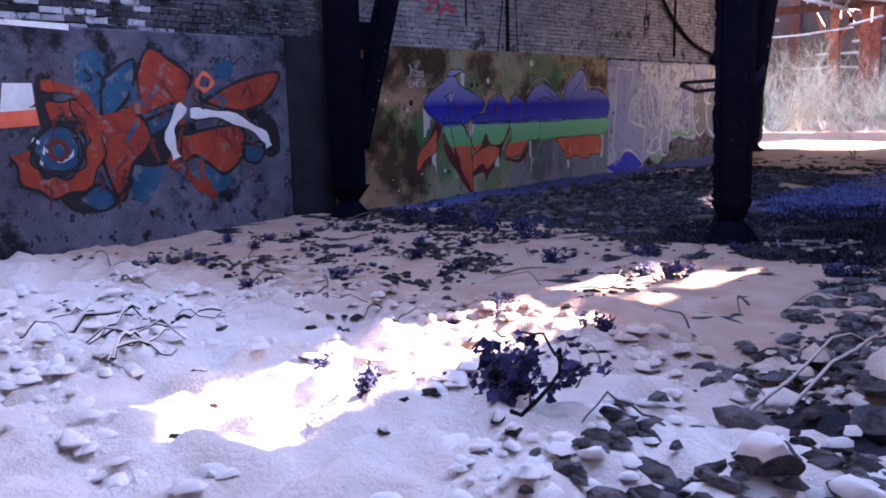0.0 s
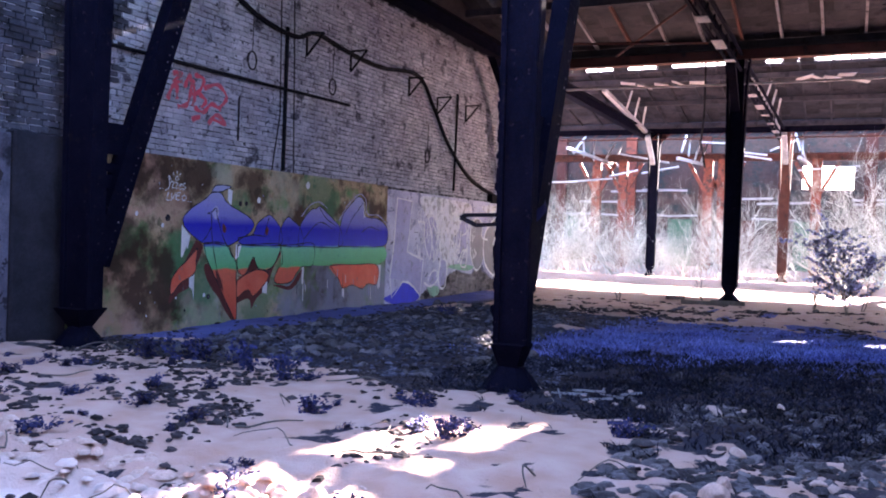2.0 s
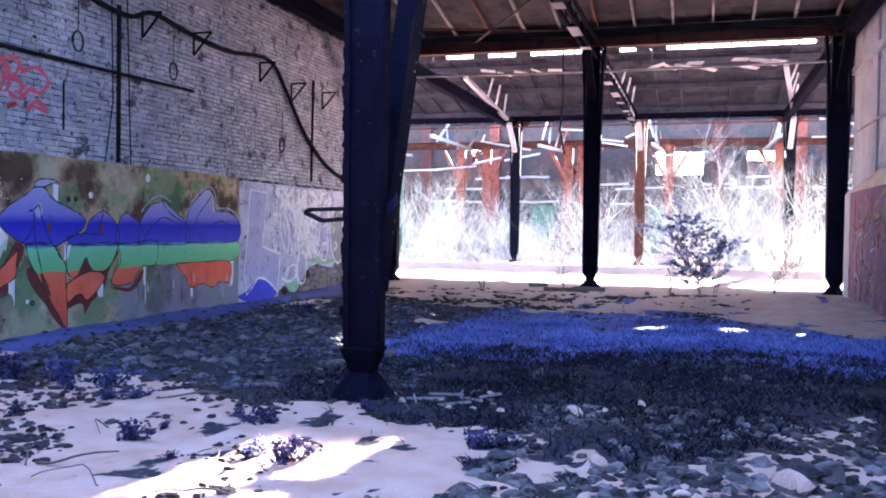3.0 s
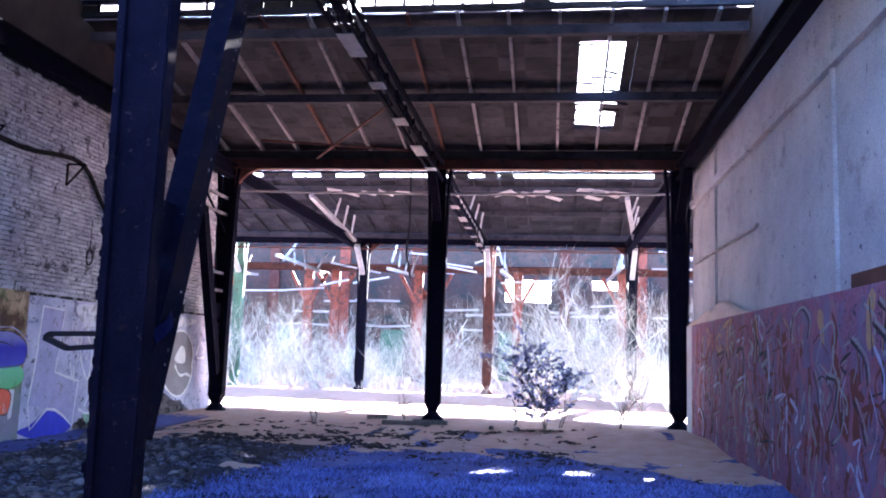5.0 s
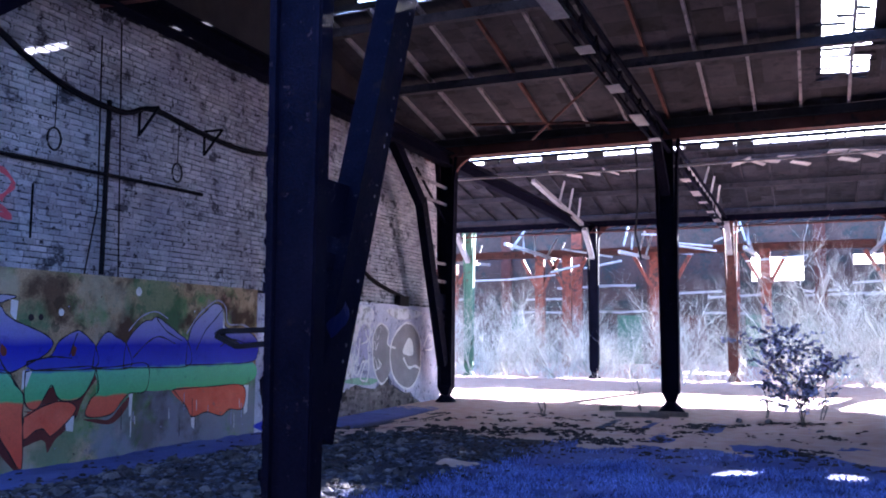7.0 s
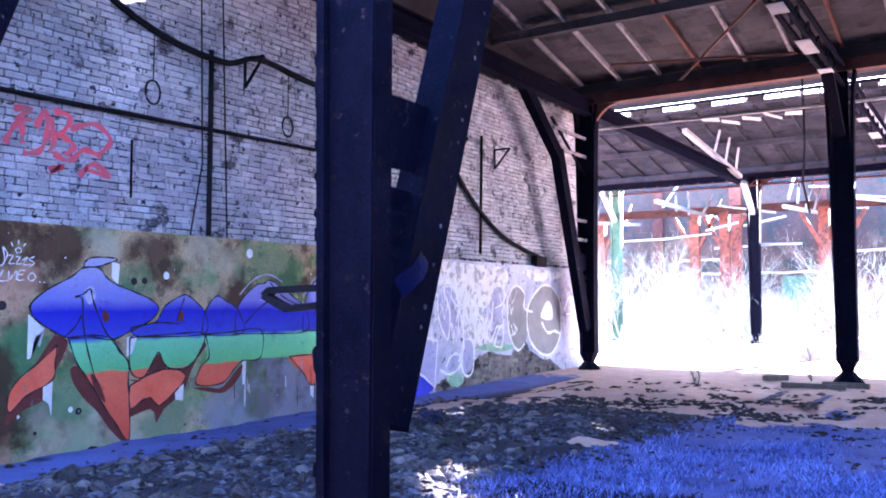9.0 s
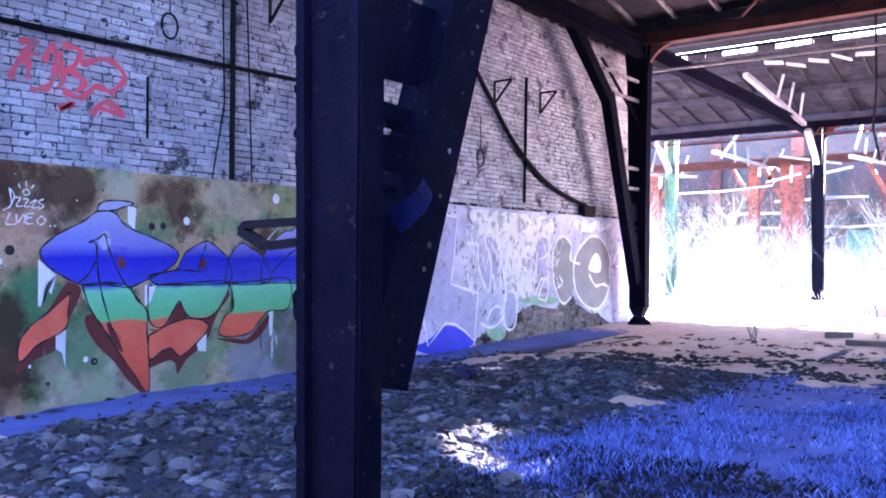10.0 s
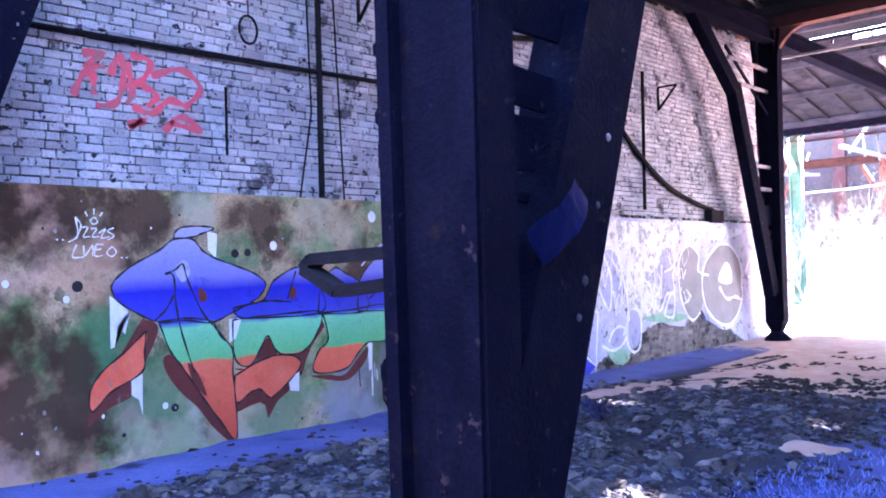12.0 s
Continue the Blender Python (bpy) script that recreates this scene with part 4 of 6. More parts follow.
# ---- frame details ----
def corner_bracket(x, y, s, z=6.3, r=0.75):
    """A plate with a quarter round cut out, between column and girder."""
    verts, faces = [], []
    n = 8
    for d in (-0.06, 0.06):
        verts.append((x, y + d, z))
        for k in range(n + 1):
            a = math.pi / 2 * k / n
            verts.append((x + s * (r - r * math.cos(a)), y + d, z - r + r * math.sin(a)))
        verts.append((x, y + d, z - r))
    m = n + 3
    for k in range(1, n + 1):
        faces.append((0, k, k + 1))
        faces.append((m, m + k + 1, m + k))
        faces.append((k, m + k, m + k + 1, k + 1))
    tagged(mesh_part("corner_bracket", verts, faces, M_RUST), "rusty curved steel plate between column and girder", "bracket", "corner brackets")


for x, y, s in ((-8.72, 24.4, 1), (-8.4, 39.5, 1), (2.6, 39.5, -1), (3.0, 39.5, 1)):
    corner_bracket(x, y, s)
bm = bmesh.new()
add_tube(bm, [(-9.4, 24.7, 5.78), (-3.3, 24.7, 5.72), (2.8, 24.7, 5.76)], 0.03)
tagged(part("tie_rod", bm, M_PALE), "thin pale steel tie rod across the hall", "rod")
bm = bmesh.new()
add_tube(bm, [(-19, 39.2, 6.05), (13, 39.2, 6.05)], 0.035)
for i in range(58):
    x = -18 + i * 0.55
    add_bar(bm, (x, 39.2, 6.05), (x + 0.27, 39.2, 6.3), 0.03, 0.03, (0, 1, 0))
tagged(part("lattice_edge", bm, M_RUST), "rusty lattice edge hung under the far girder", "lattice")
for i, (x0, x1) in enumerate(((-8.2, -5.2), (-2.4, -0.3), (0.3, 1.7))):
    r = random.Random(i)
    strip = thing("torn_roofing", "pale torn roofing sheet sagging from the roof lantern", "roofing sheet", "torn roofing sheets")
    for k in range(5):
        x = x0 + (x1 - x0) * k / 5
        bar_part("sheet", (x, 31.5, 7.1 + r.uniform(-0.15, 0.1)), (x + 0.5, 31.6, 7.1 + r.uniform(-0.25, 0.1)), 0.5, 0.02, M_PALE, strip, side=(0, 1, 0))
for x, ya, za, yb, zb in ((-3.3, 36.8, 6.1, 33.2, 7.4), (2.7, 37.0, 6.1, 33.6, 7.3), (-8.6, 37.6, 6.2, 33.0, 7.2)):
    b = thing("roof_strut", "pale weathered timber strut with short laths", "strut", "roof struts")
    bar_part("beam", (x, ya, za), (x - 0.6, yb, zb), 0.16, 0.14, M_PALE, b)
    for k in range(3):
        bar_part("lath", (x - 0.1 - 0.15 * k, ya - 0.8 * k - 0.3, za + 0.3 * k), (x + 0.1 - 0.1 * k, ya - 0.8 * k - 0.5, za + 1.1 + 0.2 * k), 0.07, 0.07, M_PALE, b)
for k, (a, b) in enumerate((((-6.9, 21.0, 6.2), (-4.0, 23.6, 6.6)), ((-6.3, 23.4, 6.35), (-3.6, 19.6, 6.7)), ((-8.9, 12.5, 6.0), (-7.2, 14.5, 6.9)))):
    bm = bmesh.new()
    add_tube(bm, [a, b], 0.03, 5)
    tagged(part("wind_brace", bm, M_RUST), "thin rusty diagonal brace under the roof", "brace", "wind braces")
hang = thing("hanging_cable", "black cable hanging loose from the roof", "cable", at=(-5.05, 30.0, 0))
bm = bmesh.new()
add_tube(bm, [(0, 0, 8.3), (0.02, 0, 5.8), (-0.06, 0, 4.8), (0.03, 0, 4.4), (0.1, 0, 4.0)], 0.035)
part("cable_length", bm, M_CABLE, hang)
hook = thing("bent_hook", "bent black flat-bar hook on the column side", "hook", at=(-3.64, 8.9, 1.68))
bm = bmesh.new()
for a, b in (((0, 0, 0.03), (-0.36, -0.02, 0.02)), ((-0.36, -0.02, 0.02), (-0.40, -0.02, -0.01)), ((-0.40, -0.02, -0.01), (-0.22, -0.04, -0.08)), ((-0.22, -0.04, -0.08), (0, -0.03, -0.06))):
    add_bar(bm, a, b, 0.06, 0.035, (0, 1, 0))
part("flat_bar", bm, M_CABLE, hook)
rag = thing("blue_scrap", "crumpled dark blue sheet stuck behind the column", "scrap", at=(-3.36, 9.22, 1.80))
bm = bmesh.new()
r = random.Random(4)
net = [[bm.verts.new((0.05 * math.sin(2.6 * u / 6) + 0.02 * v / 4 + r.uniform(-0.006, 0.006), -0.02 + 0.20 * u / 6 - 0.035 * v, -0.14 + 0.19 * u / 6 + 0.030 * v * (1 - 0.05 * u) + r.uniform(-0.006, 0.006))) for v in range(4)] for u in range(7)]
for q, w in zip(net, net[1:]):
    for k in range(3):
        bm.faces.new((q[k], q[k + 1], w[k + 1], w[k]))
bmesh.ops.solidify(bm, geom=list(bm.faces), thickness=0.006)
part("sheet", bm, P_NAVY, rag)

# ---- fittings on the brick wall ----
XB = -9.49


def wall_tube(name, pts, r, label, category, material=None, sides=6):
    bm = bmesh.new()
    add_tube(bm, [(XB + r, y, z) for y, z in pts], r, sides)
    return tagged(part(name, bm, material or M_CABLE), label, category)


def curve(pts, n=6, closed=False):
    """A smooth line through points (Catmull-Rom)."""
    out, m = [], len(pts)
    for i in range(m if closed else m - 1):
        p = [pts[(i + k) % m] if closed else pts[min(max(i + k, 0), m - 1)] for k in (-1, 0, 1, 2)]
        for j in range(n):
            t = j / n
            out.append(tuple(0.5 * (2 * b + (c - a) * t + (2 * a - 5 * b + 4 * c - d) * t * t + (3 * b - a - 3 * c + d) * t ** 3) for a, b, c, d in zip(*p)))
    if not closed:
        out.append(tuple(pts[-1]))
    return out


wall_tube("conduit", [(13.3, 2.52), (13.31, 5.0)], 0.035, "dark vertical steel conduit on the brick wall", "pipe")
wall_tube("conduit", [(20.35, 2.6), (20.42, 5.0)], 0.03, "dark vertical steel conduit on the brick wall", "pipe")
wall_tube("conduit", [(12.1, 2.9), (12.1, 3.6)], 0.014, "thin dark wire on the brick wall", "wire")
wall_tube("water_pipe", [(8.9, 3.86), (12.0, 3.90), (15.4, 3.97)], 0.03, "thin dark pipe running along the brick wall", "pipe")
wall_tube("sagging_cable", curve([(10.3, 6.0), (12.1, 5.1), (13.46, 4.88), (14.16, 5.08), (15.2, 4.98), (16.5, 4.92), (18.21, 5.06), (19.04, 4.5), (19.94, 3.7), (21.3, 2.99), (23.1, 2.62)]), 0.045, "thick black cable sagging along the brick wall", "cable")
wall_tube("hanging_wire", [(13.14, 5.9), (13.2, 3.46), (12.94, 2.1)], 0.010, "thin wire hanging in front of the wall", "wire")
wall_tube("hanging_wire", [(13.5, 6.2), (13.64, 2.66), (13.71, 1.16), (13.85, 0.1)], 0.010, "thin wire hanging in front of the wall", "wire")
box = box_part("junction_box", (XB, 22.6, 2.42), (XB + 0.16, 23.1, 2.66), M_CABLE, None, "", 0.01)
tagged(box, "small black junction box at the cable's end", "junction box")
for y, z in ((12.38, 4.24), (14.78, 4.22), (18.85, 3.31)):
    ring = thing("wire_loop", "dark wire loop hanging on the brick wall", "wire loop", "wire loops", at=(XB + 0.03, y, z))
    bm = bmesh.new()
    add_tube(bm, [(0, 0.11 * math.sin(a), -0.15 * math.cos(a)) for a in [k * math.tau / 14 for k in range(15)]], 0.014, 5)
    part("loop", bm, M_CABLE, ring)
    bm = bmesh.new()
    add_tube(bm, [(0, 0, 0.14), (0, 0.01, 0.75)], 0.007, 5)
    part("cord", bm, M_CABLE, ring)
for y, z in ((13.95, 5.03), (15.45, 5.03), (17.9, 4.95), (19.35, 4.75), (21.0, 4.8)):
    br = thing("cable_bracket", "small dark triangular cable bracket", "bracket", "cable brackets", at=(XB, y, z))
    for name, a, b in (("arm", (0, 0, 0), (0.36, 0.0, 0)), ("stay", (0.36, 0, 0), (0, 0, -0.4)), ("foot", (0, 0, 0), (0, 0, -0.4))):
        bar_part(name, a, b, 0.03, 0.03, M_CABLE, br, side=(0, 1, 0))

# ---- graffiti ----
COATS = itertools.count()


def coat(layer, wall):
    """Where a coat of paint lies: each a hair above the one before, so that no two share a plane."""
    lift = 0.004 * layer + 0.00009 * (next(COATS) % 40)
    return WALL_L + lift if wall is None else wall + (lift if wall < 0 else -lift)


def flat(name, pts, material, parent, layer=1, wall=None, n=5):
    """A sprayed shape on a wall that runs along y; pts are (y, z)."""
    x = coat(layer, wall)
    line = curve(pts, n, True) if n > 1 else pts
    bm = bmesh.new()
    f = bm.faces.new([bm.verts.new((x, y, z)) for y, z in line])
    bmesh.ops.triangulate(bm, faces=[f])
    return part(name, bm, material, parent)


def stroke(name, pts, w, material, parent, layer=2, wall=None, n=5):
    """A sprayed line of width w."""
    x = coat(layer, wall)
    line = curve(pts, n) if len(pts) > 2 else pts
    verts, faces = [], []
    for i, (y, z) in enumerate(line):
        a, b = line[max(i - 1, 0)], line[min(i + 1, len(line) - 1)]
        d = Vector((b[0] - a[0], b[1] - a[1]))
        d = d.normalized() if d.length > 1e-6 else Vector((1, 0))
        k = w / 2 * (0.75 + 0.25 * math.sin(i * 1.3))
        verts += [(x, y - d.y * k, z + d.x * k), (x, y + d.y * k, z - d.x * k)]
    for i in range(len(line) - 1):
        faces.append((2 * i, 2 * i + 1, 2 * i + 3, 2 * i + 2))
    return mesh_part(name, verts, faces, material, parent)


mural = thing("banded_mural", "spray mural of onion-dome letters in blue, green and red bands", "graffiti", kind="structure")


def shade_shape(*pts):
    flat("shadow_shape", pts, P_MAROON, mural, 1.0)


def letter(layer, *pts, material=None, line=0.022):
    flat("letter_shape", pts, material or P_BANDS, mural, layer)
    stroke("outline", list(pts) + [pts[0]], line, P_BLACK, mural, 3.2)


def inner(*pts):
    stroke("inner_line", pts, 0.024, P_BLACK, mural, 3.5)


def bar(name, material, layer, *pts):
    flat(name, pts, material, mural, layer, None, 1)


# the great dome letter with its wing and pointed stem
shade_shape((10.66, 0.63), (10.59, 0.49), (10.58, 0.37), (10.75, 0.50), (10.98, 0.59), (11.0, 0.74), (11.12, 0.89), (11.26, 1.19), (11.13, 1.28), (11.06, 1.24))
shade_shape((11.31, 0.92), (11.33, 0.77), (11.47, 0.57), (11.65, 0.40), (11.83, 0.17), (12.08, -0.04), (12.0, 0.23), (11.74, 0.52), (11.60, 0.80), (11.46, 0.92))
letter(2.0, (10.8, 1.59), (10.85, 1.67), (11.03, 1.8), (11.27, 1.92), (11.43, 2.03), (11.63, 2.03), (11.74, 1.92), (11.89, 1.84), (12.16, 1.75), (12.36, 1.67), (12.47, 1.57), (12.4, 1.46), (12.27, 1.38), (12.07, 1.3), (11.82, 1.21), (11.54, 1.25), (11.26, 1.25), (11.02, 1.36), (10.85, 1.48))
letter(2.3, (11.43, 2.03), (11.45, 2.1), (11.54, 2.15), (11.75, 2.16), (11.87, 2.14), (11.74, 2.09), (11.61, 2.05))
letter(2.6, (11.26, 1.25), (11.36, 0.99), (11.46, 0.85), (11.56, 0.71), (11.7, 0.5), (11.89, 0.24), (12.07, 0.02), (12.08, 0.35), (12.05, 0.69), (12.05, 0.93), (11.91, 1.08), (11.82, 1.22), (11.54, 1.27))
letter(2.2, (11.13, 1.18), (10.92, 1.0), (10.7, 0.84), (10.59, 0.67), (10.61, 0.5), (10.78, 0.65), (11.08, 0.8), (11.11, 0.98), material=P_RED)
inner((11.33, 1.70), (11.44, 1.74), (11.52, 1.79), (11.57, 1.63), (11.72, 1.32), (11.91, 1.10), (12.05, 0.94))
inner((11.33, 1.70), (11.42, 1.68), (11.44, 1.40), (11.50, 1.11), (11.62, 0.74))
inner((11.42, 1.50), (11.33, 1.36), (11.22, 1.27))
flat("maroon_patch", [(11.55, 0.84), (11.66, 0.73), (11.75, 0.50), (11.62, 0.62)], P_MAROON, mural, 2.9)
flat("gleam", [(11.44, 1.76), (11.54, 1.83), (11.60, 1.72), (11.53, 1.62), (11.47, 1.66)], P_LILAC, mural, 2.9)
# the second letter
shade_shape((12.08, 0.39), (12.07, 0.29), (12.28, 0.34), (12.42, 0.34), (12.47, 0.18), (12.55, 0.31), (12.78, 0.46), (12.93, 0.62), (13.02, 0.83), (13.24, 1.08), (13.30, 1.16), (13.17, 1.25), (12.60, 0.80))
flat("shadow_shape", [(12.25, 0.74), (12.38, 0.92), (12.48, 1.05), (12.60, 0.83), (12.38, 0.76), (12.21, 0.70), (12.07, 0.73)], P_MAROON, mural, 2.1)
letter(2.3, (12.06, 1.22), (12.23, 1.23), (12.78, 1.25), (13.18, 1.24), (13.14, 1.04), (12.97, 0.85), (12.77, 0.81), (12.59, 0.86), (12.48, 1.03), (12.38, 0.9), (12.25, 0.74), (12.08, 0.83))
letter(2.5, (12.07, 0.66), (12.38, 0.78), (12.63, 0.82), (12.85, 0.77), (12.89, 0.68), (12.76, 0.55), (12.54, 0.4), (12.47, 0.4), (12.37, 0.49), (12.25, 0.47), (12.08, 0.39), material=P_RED)
letter(2.1, (12.07, 1.34), (12.4, 1.39), (12.48, 1.46), (12.57, 1.6), (12.83, 1.73), (12.95, 1.71), (13.11, 1.60), (13.2, 1.50), (13.2, 1.24), (12.48, 1.22), (12.15, 1.24))
inner((12.07, 1.34), (12.4, 1.39), (12.57, 1.39), (12.78, 1.37))
inner((12.86, 1.70), (12.80, 1.55), (12.74, 1.40))
flat("maroon_patch", [(11.69, 1.56), (11.77, 1.50), (11.76, 1.42), (11.69, 1.44)], P_MAROON, mural, 2.9)
flat("maroon_patch", [(12.79, 1.53), (12.86, 1.50), (12.83, 1.40), (12.77, 1.42)], P_MAROON, mural, 2.9)
# the third to fifth letters
shade_shape((13.03, 0.55), (13.27, 0.54), (13.51, 0.52), (13.74, 0.71), (13.87, 0.80), (13.84, 0.66), (13.66, 0.50), (13.46, 0.45))
letter(2.2, (13.15, 1.22), (13.2, 1.52), (13.39, 1.72), (13.55, 1.66), (13.69, 1.60), (13.80, 1.50), (13.85, 1.22))
letter(2.4, (13.21, 1.23), (13.63, 1.24), (14.2, 1.26), (14.2, 0.88), (13.87, 0.85), (13.72, 0.75), (13.51, 0.58), (13.08, 0.59), (13.13, 0.8), (13.28, 0.94))
letter(2.3, (13.72, 1.22), (13.78, 1.60), (14.09, 1.87), (14.25, 1.90), (14.37, 1.95), (14.58, 1.86), (14.85, 1.72), (15.1, 1.56), (15.15, 1.22), (14.4, 1.2))
letter(2.5, (15.05, 1.22), (15.1, 1.62), (15.22, 1.87), (15.49, 2.06), (15.71, 2.2), (15.93, 2.14), (16.0, 1.85), (16.25, 1.80), (16.53, 1.79), (16.91, 1.63), (16.96, 1.38), (16.67, 1.22))
flat("letter_shape", [(14.1, 1.26), (15.4, 1.27), (16.70, 1.25), (16.95, 1.02), (16.6, 0.86), (15.6, 0.80), (14.88, 0.85), (14.1, 0.90)], P_BANDS, mural, 2.1)
letter(2.6, (14.78, 0.86), (15.7, 0.86), (16.56, 0.83), (16.57, 0.45), (16.2, 0.46), (15.97, 0.37), (15.6, 0.46), (15.25, 0.41), (15.09, 0.59), material=P_RED)
inner((13.9, 1.35), (14.2, 1.58), (14.45, 1.66), (14.8, 1.55))
inner((14.37, 1.93), (14.60, 1.74), (14.95, 1.60))
inner((15.3, 1.45), (15.5, 1.75), (15.75, 1.95), (15.92, 2.10))
inner((15.9, 1.50), (16.2, 1.62), (16.6, 1.55))
stroke("pale_line", [(15.05, 1.70), (15.30, 1.98), (15.6, 2.18), (15.82, 2.26), (16.02, 2.15), (16.10, 1.88), (16.55, 1.86), (16.98, 1.66)], 0.03, P_LILAC, mural, 3.3)
stroke("pale_line", [(13.80, 1.74), (14.05, 1.95), (14.35, 2.03), (14.62, 1.93)], 0.025, P_LILAC, mural, 3.3)
stroke("pale_line", [(15.95, 2.12), (15.99, 1.80)], 0.05, P_WHITE, mural, 3.4)
bar("white_bar", P_WHITE, 1.3, (10.79, 1.52), (10.98, 1.36), (10.93, 1.16), (10.86, 1.24), (10.83, 1.05), (10.79, 1.04))
bar("white_bar", P_WHITE, 1.3, (11.80, 2.11), (11.91, 2.09), (11.89, 1.84), (11.80, 1.93))
bar("white_bar", P_WHITE, 1.3, (10.98, 0.76), (11.09, 0.80), (11.085, 0.40), (11.05, 0.55), (10.98, 0.60))
bar("white_bar", P_WHITE, 3.0, (12.02, 1.23), (12.17, 1.24), (12.09, 1.03), (12.02, 1.0))
bar("white_bar", P_WHITE, 1.3, (12.74, 0.55), (12.88, 0.62), (12.87, 0.41), (12.75, 0.43))
bar("white_bar", P_WHITE, 1.3, (13.86, 0.84), (13.94, 0.85), (13.93, 0.55), (13.88, 0.52))
bar("white_bar", P_WHITE, 3.0, (15.22, 0.56), (15.32, 0.56), (15.31, 0.22), (15.24, 0.26))
bar("white_bar", P_WHITE, 3.0, (16.58, 0.84), (16.72, 0.84), (16.70, 0.38), (16.60, 0.34))
spatter = random.Random(14)
for y, z, r in ((10.5, 1.61, 0.05), (12.11, 1.89, 0.045), (12.26, 1.90, 0.04), (11.41, 0.43, 0.04), (10.9, 0.25, 0.02), (12.9, 0.6, 0.02)):
    flat("dark_spot", [(y + r * math.cos(a), z + r * math.sin(a)) for a in [k * math.tau / 7 for k in range(7)]], P_BLACK, mural, 1.4)
for y, z, r in ((12.58, 1.97, 0.045), (13.98, 2.31, 0.06), (11.31, 0.46, 0.03), (10.4, 1.5, 0.03), (9.9, 1.65, 0.03)):
    flat("dot", [(y + r * math.cos(a), z + r * 1.1 * math.sin(a)) for a in [k * math.tau / 7 for k in range(7)]], P_WHITE, mural, 2)
for i in range(26):                                      # stray spatter, and drips under the letters
    y, z, r = spatter.uniform(9.2, 16.8), spatter.choice((spatter.uniform(0.05, 0.55), spatter.uniform(2.0, 2.42))), spatter.uniform(0.006, 0.016)
    flat("spatter", [(y + r * math.cos(k * math.tau / 6), z + r * math.sin(k * math.tau / 6) * spatter.uniform(0.8, 1.6)) for k in range(6)], spatter.choice((P_WHITE, P_BLACK, P_GREY, P_LILAC, P_MAROON)), mural, 1.6)
for i in range(16):
    y, z = spatter.uniform(13.5, 16.9), spatter.uniform(0.35, 0.8)
    stroke("drip", [(y, z), (y + 0.01, z - spatter.uniform(0.1, 0.3))], 0.016, spatter.choice((P_WHITE, P_BLACK, P_LILAC)), mural, 3.3)

tag = thing("white_scrawl", "small white sprayed scrawl of two lines on brown paint", "graffiti", kind="structure")
for pts in ([(10.49, 2.22), (10.51, 2.06), (10.43, 2.0)], [(10.49, 2.22), (10.54, 2.15), (10.51, 2.06)], [(10.55, 2.13), (10.60, 2.13), (10.56, 2.05), (10.62, 2.05)], [(10.63, 2.12), (10.68, 2.12), (10.64, 2.05), (10.70, 2.05)], [(10.70, 2.08), (10.76, 2.12), (10.72, 2.04), (10.80, 2.05)], [(10.84, 2.13), (10.78, 2.10), (10.84, 2.06), (10.78, 2.02)]):
    stroke("upper_line", pts, 0.016, P_WHITE, tag, 2)
for pts in ([(10.50, 1.98), (10.46, 1.87), (10.56, 1.87)], [(10.56, 1.97), (10.57, 1.88), (10.64, 1.97), (10.64, 1.88)], [(10.67, 1.97), (10.66, 1.88), (10.73, 1.88)], [(10.67, 1.93), (10.72, 1.94)], [(10.67, 1.98), (10.74, 1.98)], [(10.82, 1.96), (10.77, 1.91), (10.81, 1.87), (10.86, 1.91), (10.82, 1.96)]):
    stroke("lower_line", pts, 0.016, P_WHITE, tag, 2)
for pts in ([(10.62, 2.19), (10.66, 2.22), (10.69, 2.18), (10.65, 2.16), (10.62, 2.19)], [(10.60, 2.23), (10.58, 2.27)], [(10.66, 2.25), (10.66, 2.30)], [(10.71, 2.23), (10.74, 2.27)], [(10.32, 2.02), (10.34, 2.02)], [(10.37, 2.02), (10.39, 2.02)], [(10.90, 1.86), (10.92, 1.86)], [(10.95, 1.86), (10.97, 1.86)]):
    stroke("flourish", pts, 0.014, P_WHITE, tag, 2)

redtag = thing("red_scrawl", "faded pink-red sprayed scrawl on whitewashed brick", "graffiti", kind="structure")
for pts in ([(10.54, 3.32), (10.63, 3.51), (10.72, 3.55), (10.73, 3.35)], [(10.63, 3.71), (10.82, 3.75), (10.66, 3.6), (10.84, 3.63)], [(10.89, 3.55), (10.98, 3.75), (11.02, 3.52), (10.94, 3.3), (10.75, 3.25)], [(11.09, 3.77), (11.29, 3.74), (11.2, 3.54), (11.0, 3.46)], [(11.3, 3.6), (11.61, 3.71), (11.83, 3.55), (11.67, 3.36)]):
    stroke("stroke", pts, 0.085, P_PINK, redtag, 1.5, -9.512)
for pts in ([(11.1, 3.29), (11.3, 3.24), (11.48, 3.39), (11.7, 3.33)], [(11.05, 3.1), (11.22, 3.17), (11.07, 3.08)], [(11.42, 3.08), (11.6, 3.24), (11.82, 3.13), (11.48, 3.17)], [(11.2, 3.5), (11.35, 3.42), (11.25, 3.3)], [(11.05, 3.7), (11.1, 3.45), (11.05, 3.3)]):
    stroke("stroke", pts, 0.085, P_PINK, redtag, 2.0, -9.512)

letters = thing("grey_lettering", "faded grey and white sprayed lettering on pale plaster", "graffiti", kind="structure")
E_OUT = [(22.56, 1.82), (23.05, 2.02), (23.54, 1.93), (23.89, 1.59), (23.9, 1.2), (23.89, 0.91), (23.54, 0.53), (23.04, 0.45), (22.46, 0.7), (22.22, 1.08), (22.25, 1.51)]
flat("letter_shape", E_OUT, P_GREY, letters, 2)
stroke("outline", E_OUT + [E_OUT[0]], 0.07, P_WHITE, letters, 3)
